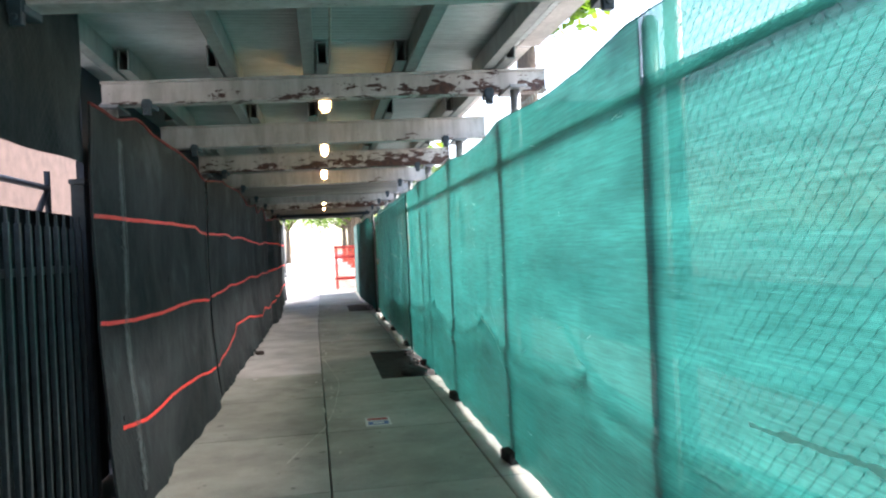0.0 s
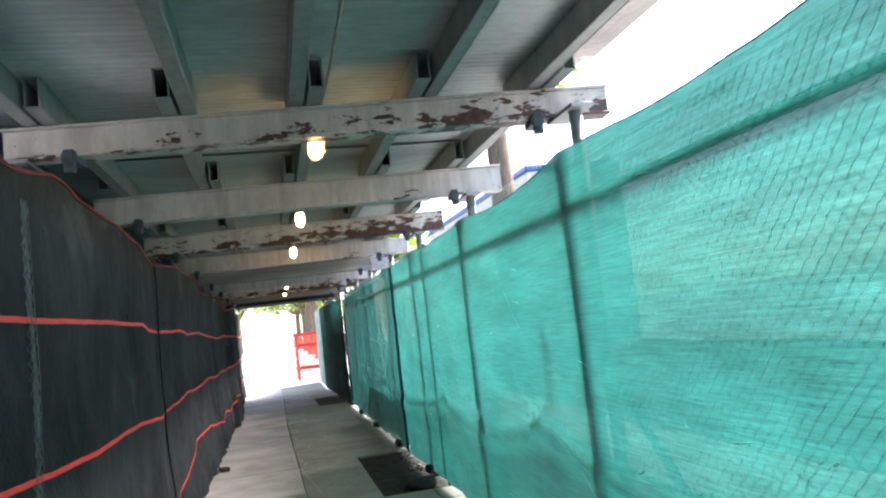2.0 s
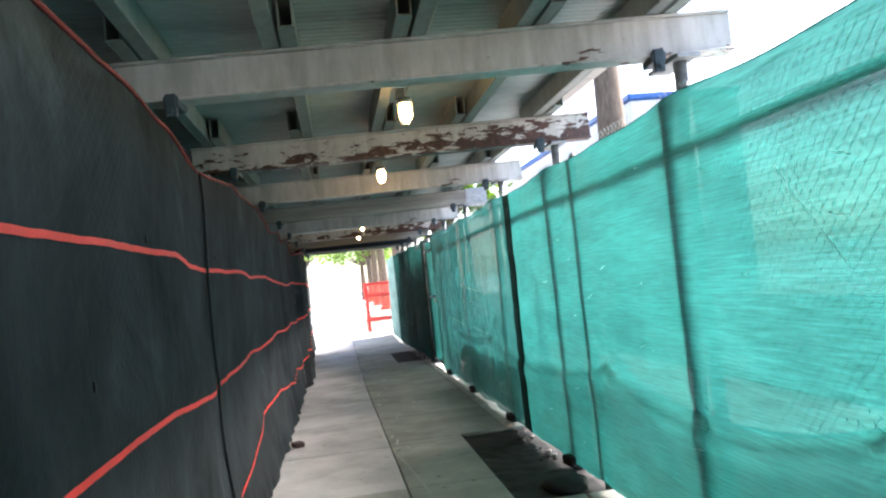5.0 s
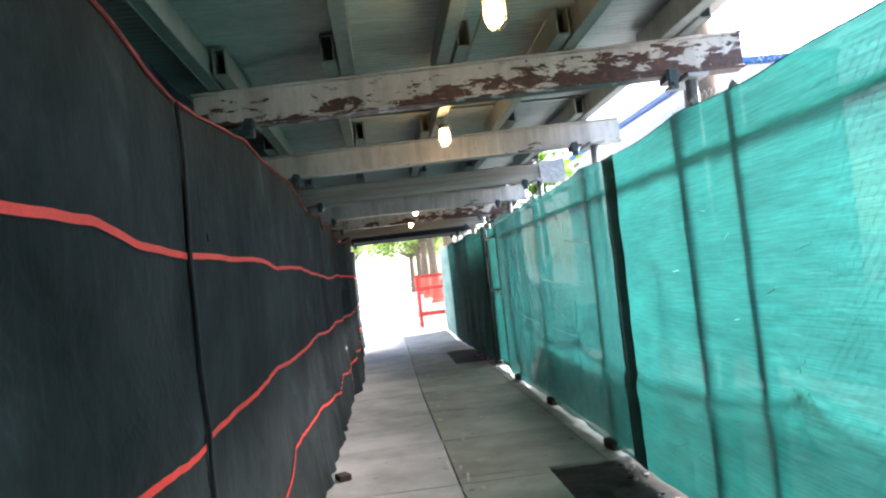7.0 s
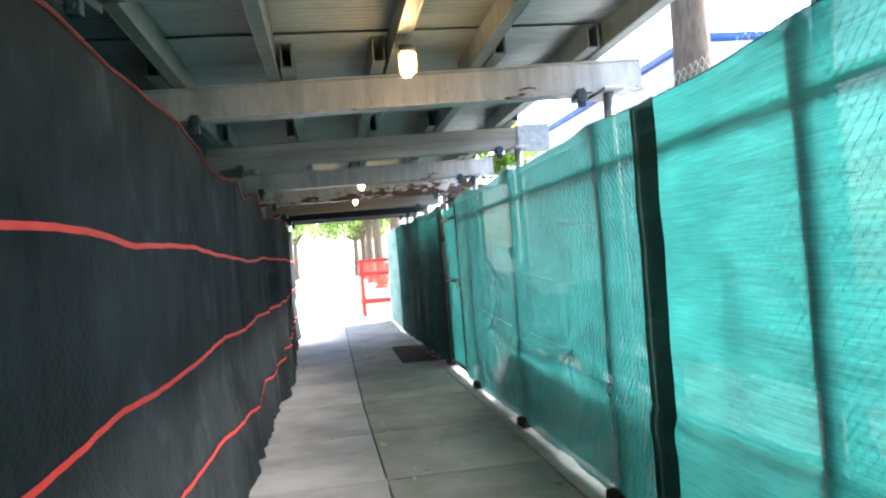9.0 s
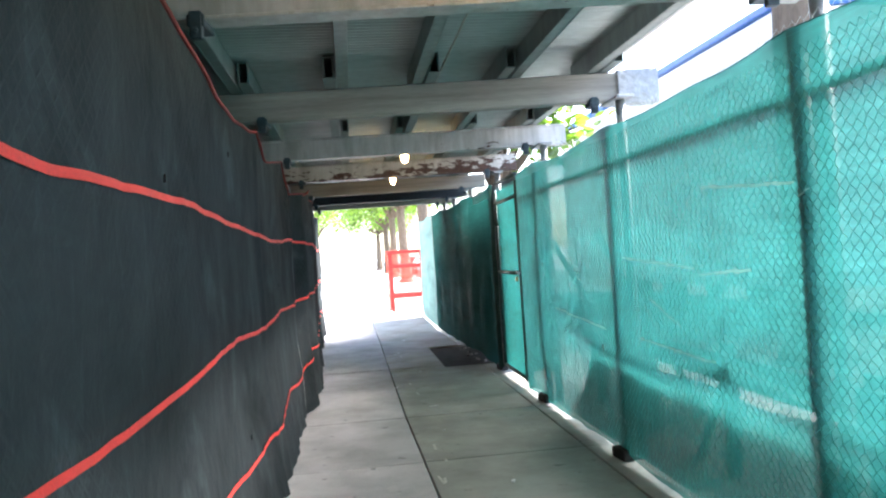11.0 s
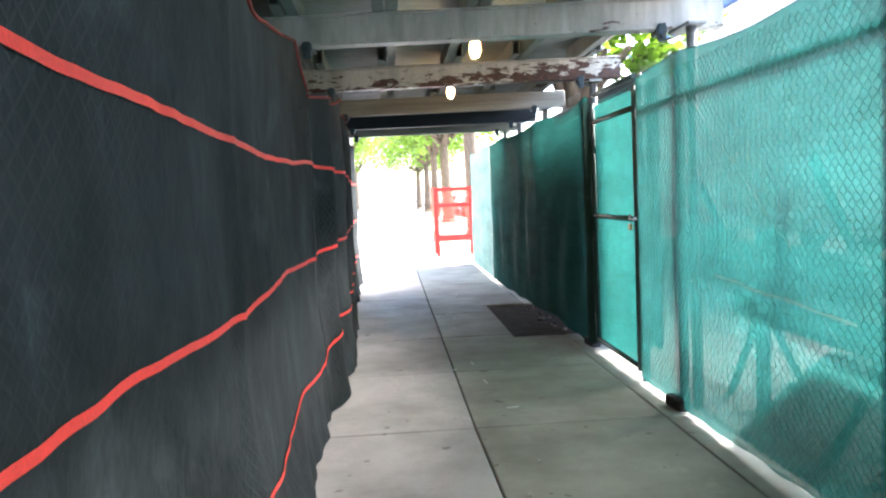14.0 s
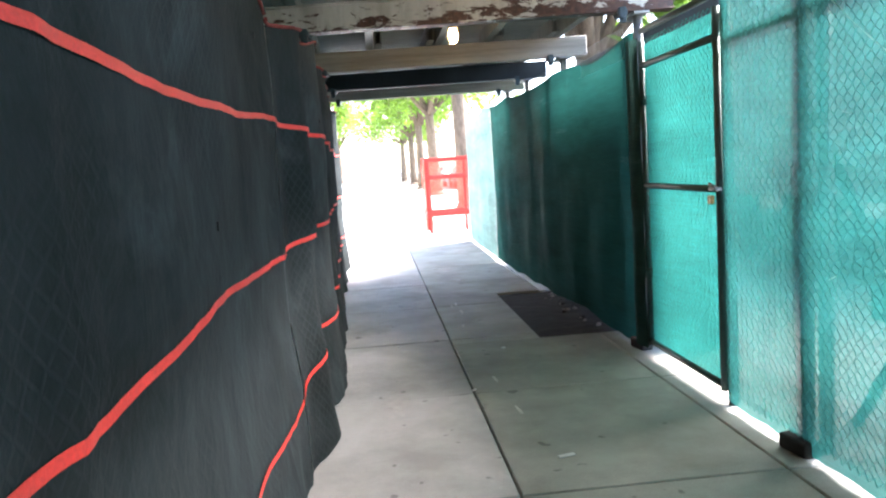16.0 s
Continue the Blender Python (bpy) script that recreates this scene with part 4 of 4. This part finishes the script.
# ---- red barrier ----
e = thing("red_barrier", 0.92, 26.65, GZ, "red wooden guard frame wrapped in red safety netting", "barrier")
X, Y, Hh = 0.44, 0.42, 1.66
for sx in (-1, 1):
    for sy in (-1, 1):
        bm = bmesh.new()
        add_box(bm, sx * X - 0.03, sx * X + 0.03, sy * Y - 0.03, sy * Y + 0.03, 0, Hh)
        part("post", bevelled(bm, 0.004), M_REDWOOD, e)
for z in (0.42, 1.22, 1.60):
    for s in (-1, 1):
        bm = bmesh.new()
        add_box(bm, -X - 0.08, X + 0.08, s * (Y + 0.05) - 0.018, s * (Y + 0.05) + 0.018, z, z + 0.09)
        part("rail", bevelled(bm, 0.004), M_REDWOOD, e)
        bm = bmesh.new()
        add_box(bm, s * (X + 0.05) - 0.018, s * (X + 0.05) + 0.018, -Y - 0.03, Y + 0.03, z + 0.01, z + 0.08)
        part("rail", bevelled(bm, 0.004), M_REDWOOD, e)
bm = sheet(lambda y, z: (-X - 0.08 + 0.02 * n3(y * 4, z * 3), y, z), span(-Y - 0.08, Y + 0.08, 0.06), span(0.05, 1.68, 0.08))
part("net_side", bm, M_NET, e, "red mesh netting")
bm = sheet(lambda x, z: (x, Y + 0.09 + 0.03 * n3(x * 4, z * 3), z), span(-X - 0.08, X + 0.08, 0.06), span(0.05, 1.68, 0.08))
part("net_back", bm, M_NET, e, "red mesh netting")

# ---- tree pits and floor litter ----
for i, (x0, x1, y0, y1) in enumerate(PITS):
    bm = sheet(lambda x, y: (x, y, -0.030 + 0.012 * n3(x * 9, y * 9) + 0.008 * n3(x * 30, y * 30)), span(x0 + 0.002, 1.30, 0.03), span(y0 + 0.002, y1 - 0.002, 0.03))
    tagged(part("tree_pit", bm, M_SOIL), "dark soil in a sunken tree pit cut in the sidewalk", "soil", "tree pits", kind="structure")
    rnd = random.Random(i)
    for q in range(22):
        bm = bmesh.new()
        s = rnd.uniform(0.008, 0.022)
        add_box(bm, -s, s, -s * 0.8, s * 0.8, 0, s * 1.1)
        part("stone", bevelled(bm, s * 0.3), M_KERB if q % 3 else M_JOINT, at=pose(rnd.uniform(1.0, 1.16), rnd.uniform(y0 + 0.1, y1 - 0.1), -0.024, 0, 0, rnd.uniform(0, 180)))
        tagged(scene.collection.objects[-1], "small pale stone lying in the tree pit", "stone", "pit stones")
random.seed(9)
bm = bmesh.new()
bmesh.ops.create_uvsphere(bm, u_segments=20, v_segments=12, radius=1)
for v in bm.verts:
    q = 1 + 0.18 * n3(v.co.x * 2, v.co.y * 2, v.co.z * 2)
    v.co = Vector((v.co.x * 0.15 * q, v.co.y * 0.22 * q, max(-0.55, v.co.z) * 0.055 * q + 0.025))
for f in bm.faces:
    f.smooth = True
tagged(part("sandbag", bm, M_BAG, at=pose(0.98, 6.62, -0.02)), "black sandbag slumped in the tree pit at the fence", "sandbag")

e = thing("floor_sticker", 0.385, 4.29, 0.0, "white floor sticker with blue and red bars, stuck on concrete", "sticker")
for nm, r, mat, z in (("backing", (-0.105, 0.105, -0.15, 0.15), M_PAPER, 0.0045), ("blue_bar", (-0.085, 0.085, -0.11, 0.0), M_STICK_BLUE, 0.0055), ("inner_disc", (-0.045, 0.045, -0.085, -0.03), M_PAPER, 0.0065), ("red_bar", (-0.085, 0.085, 0.05, 0.125), M_STICK_RED, 0.0055)):
    bm = bmesh.new()
    add_box(bm, *r, 0.002, z)
    part(nm, bm, mat, e)
LITTER = [(0.126, 13.41, 0.085, 0.028, 15), (-0.17, 14.58, 0.05, 0.02, 60), (0.2, 15.6, 0.03, 0.015, 10), (-0.6, 15.9, 0.02, 0.012, 30), (0.35, 10.9, 0.05, 0.02, 70),
          (-0.4, 17.8, 0.03, 0.02, 10), (-0.75, 18.6, 0.03, 0.015, 50), (0.25, 19.2, 0.04, 0.02, 0), (-0.85, 6.9, 0.04, 0.03, 20), (0.1, 12.4, 0.015, 0.012, 0)]
for x, y, a, b, r in LITTER:
    bm = bmesh.new()
    add_box(bm, -a / 2, a / 2, -b / 2, b / 2, 0.001, 0.006)
    for v in bm.verts:
        v.co.z += 0.004 * max(0, n3(v.co.x * 40 + x, v.co.y * 40, y))
    part("paper_scrap", bm, M_PAPER, at=pose(x, y, 0.0, 0, 0, r))
    tagged(scene.collection.objects[-1], "torn scrap of white paper lying on the sidewalk", "litter", "paper scraps")
# block of rubble at the foot of the black cloth
bm = bmesh.new()
add_box(bm, -0.05, 0.05, -0.06, 0.06, 0, 0.05)
tagged(part("brick_bat", bevelled(bm, 0.008), M_BRICK, at=pose(-0.98, 9.1, 0.0, 0, 0, 25)), "broken piece of brick lying against the black cloth", "brick")
# worn paint dashes by the centre joint
rnd = random.Random(21)
for i in range(26):
    y = rnd.uniform(3.0, 17.5)
    bm = bmesh.new()
    L = rnd.uniform(0.05, 0.22)
    bm = sheet(lambda v, u: (0.035 * math.sin(v * 3 + i) + u * (0.009 + 0.006 * n3(v * 30, i)), v, 0.0035), span(0, L, 0.02), [-1, 1])
    part("paint_mark", bm, M_CHALK, at=pose(-0.05 + rnd.uniform(-0.07, 0.12), y, 0.0))
    tagged(scene.collection.objects[-1], "worn pale paint mark on the concrete", "mark", "paint marks", kind="structure")

# meandering pale paint line along the centre joint
LINE = [(3.2, -0.33), (3.55, -0.24), (4.18, -0.06), (5.0, 0.04), (5.9, 0.09), (6.4, 0.10), (7.1, 0.04), (7.84, -0.03), (8.6, -0.13), (9.4, -0.15), (10.2, -0.12)]


def line_x(y):
    return float(np.interp(y, [a for a, b in LINE], [b for a, b in LINE])) + 0.012 * n3(y * 2.1, 3.0)


y = 3.2
while y < 10.1:
    L = 0.25 + 0.5 * abs(n3(y * 3.3, 1.2))
    bm = sheet(lambda v, u: (line_x(v) + u * 0.007 * (0.35 + abs(n3(v * 11, 6.0)) * 1.6), v, 0.004), span(y, y + L, 0.03), [-1, 1])
    tagged(part("paint_line", bm, M_CHALK), "thin worn pale paint line on the concrete", "mark", "paint lines", kind="structure")
    y += L + 0.05 + 0.12 * abs(n3(y * 5, 2.0))

# ---- sidewalk flags ----
COLS = [(-1.9, -1.37), (-1.37, -0.17), (-0.17, 1.03), (1.03, 1.30)]
ROWY = [-6.4 + 1.495 * i for i in range(35)]
random.seed(14)


def minus(r, p):
    x0, x1, y0, y1 = r
    a0, a1, b0, b1 = p
    if a0 >= x1 or a1 <= x0 or b0 >= y1 or b1 <= y0:
        return [r]
    out = []
    if b0 > y0:
        out.append((x0, x1, y0, b0))
    if b1 < y1:
        out.append((x0, x1, b1, y1))
    lo, hi = max(y0, b0), min(y1, b1)
    if a0 > x0:
        out.append((x0, a0, lo, hi))
    if a1 < x1:
        out.append((a1, x1, lo, hi))
    return out


for c0, c1 in COLS:
    for r0, r1 in zip(ROWY, ROWY[1:]):
        drop = random.uniform(0, 0.004)
        g = 0.005
        w = [(c0 + g, c1 - g, r0 + g, r1 - g)]
        for p in PITS:
            p = (p[0], 1.4, p[2], p[3])
            w = [q for r in w for q in minus(r, p)]
        for x0, x1, y0, y1 in w:
            bm = bmesh.new()
            b = 0.006
            lo = [bm.verts.new((x, y, -0.034)) for x, y in ((x0, y0), (x1, y0), (x1, y1), (x0, y1))]
            m1 = [bm.verts.new((x, y, -drop - b)) for x, y in ((x0, y0), (x1, y0), (x1, y1), (x0, y1))]
            hi = [bm.verts.new((x, y, -drop)) for x, y in ((x0 + b, y0 + b), (x1 - b, y0 + b), (x1 - b, y1 - b), (x0 + b, y1 - b))]
            for v in bm.verts:
                if abs(v.co.x + 0.17) < 0.03:
                    v.co.x += 0.15 * max(0, min(1, (13 - v.co.y) / 10.4))
            for u, v in ((lo, m1), (m1, hi)):
                for j in range(4):
                    bm.faces.new((u[j], u[(j + 1) % 4], v[(j + 1) % 4], v[j]))
            bm.faces.new(hi)
            # left flags past y 6 get the slab tone with daylight painted in
            part("flag", bm, M_SLAB_LIT if x1 < 0 and y0 > 6 else M_SLAB, bed)
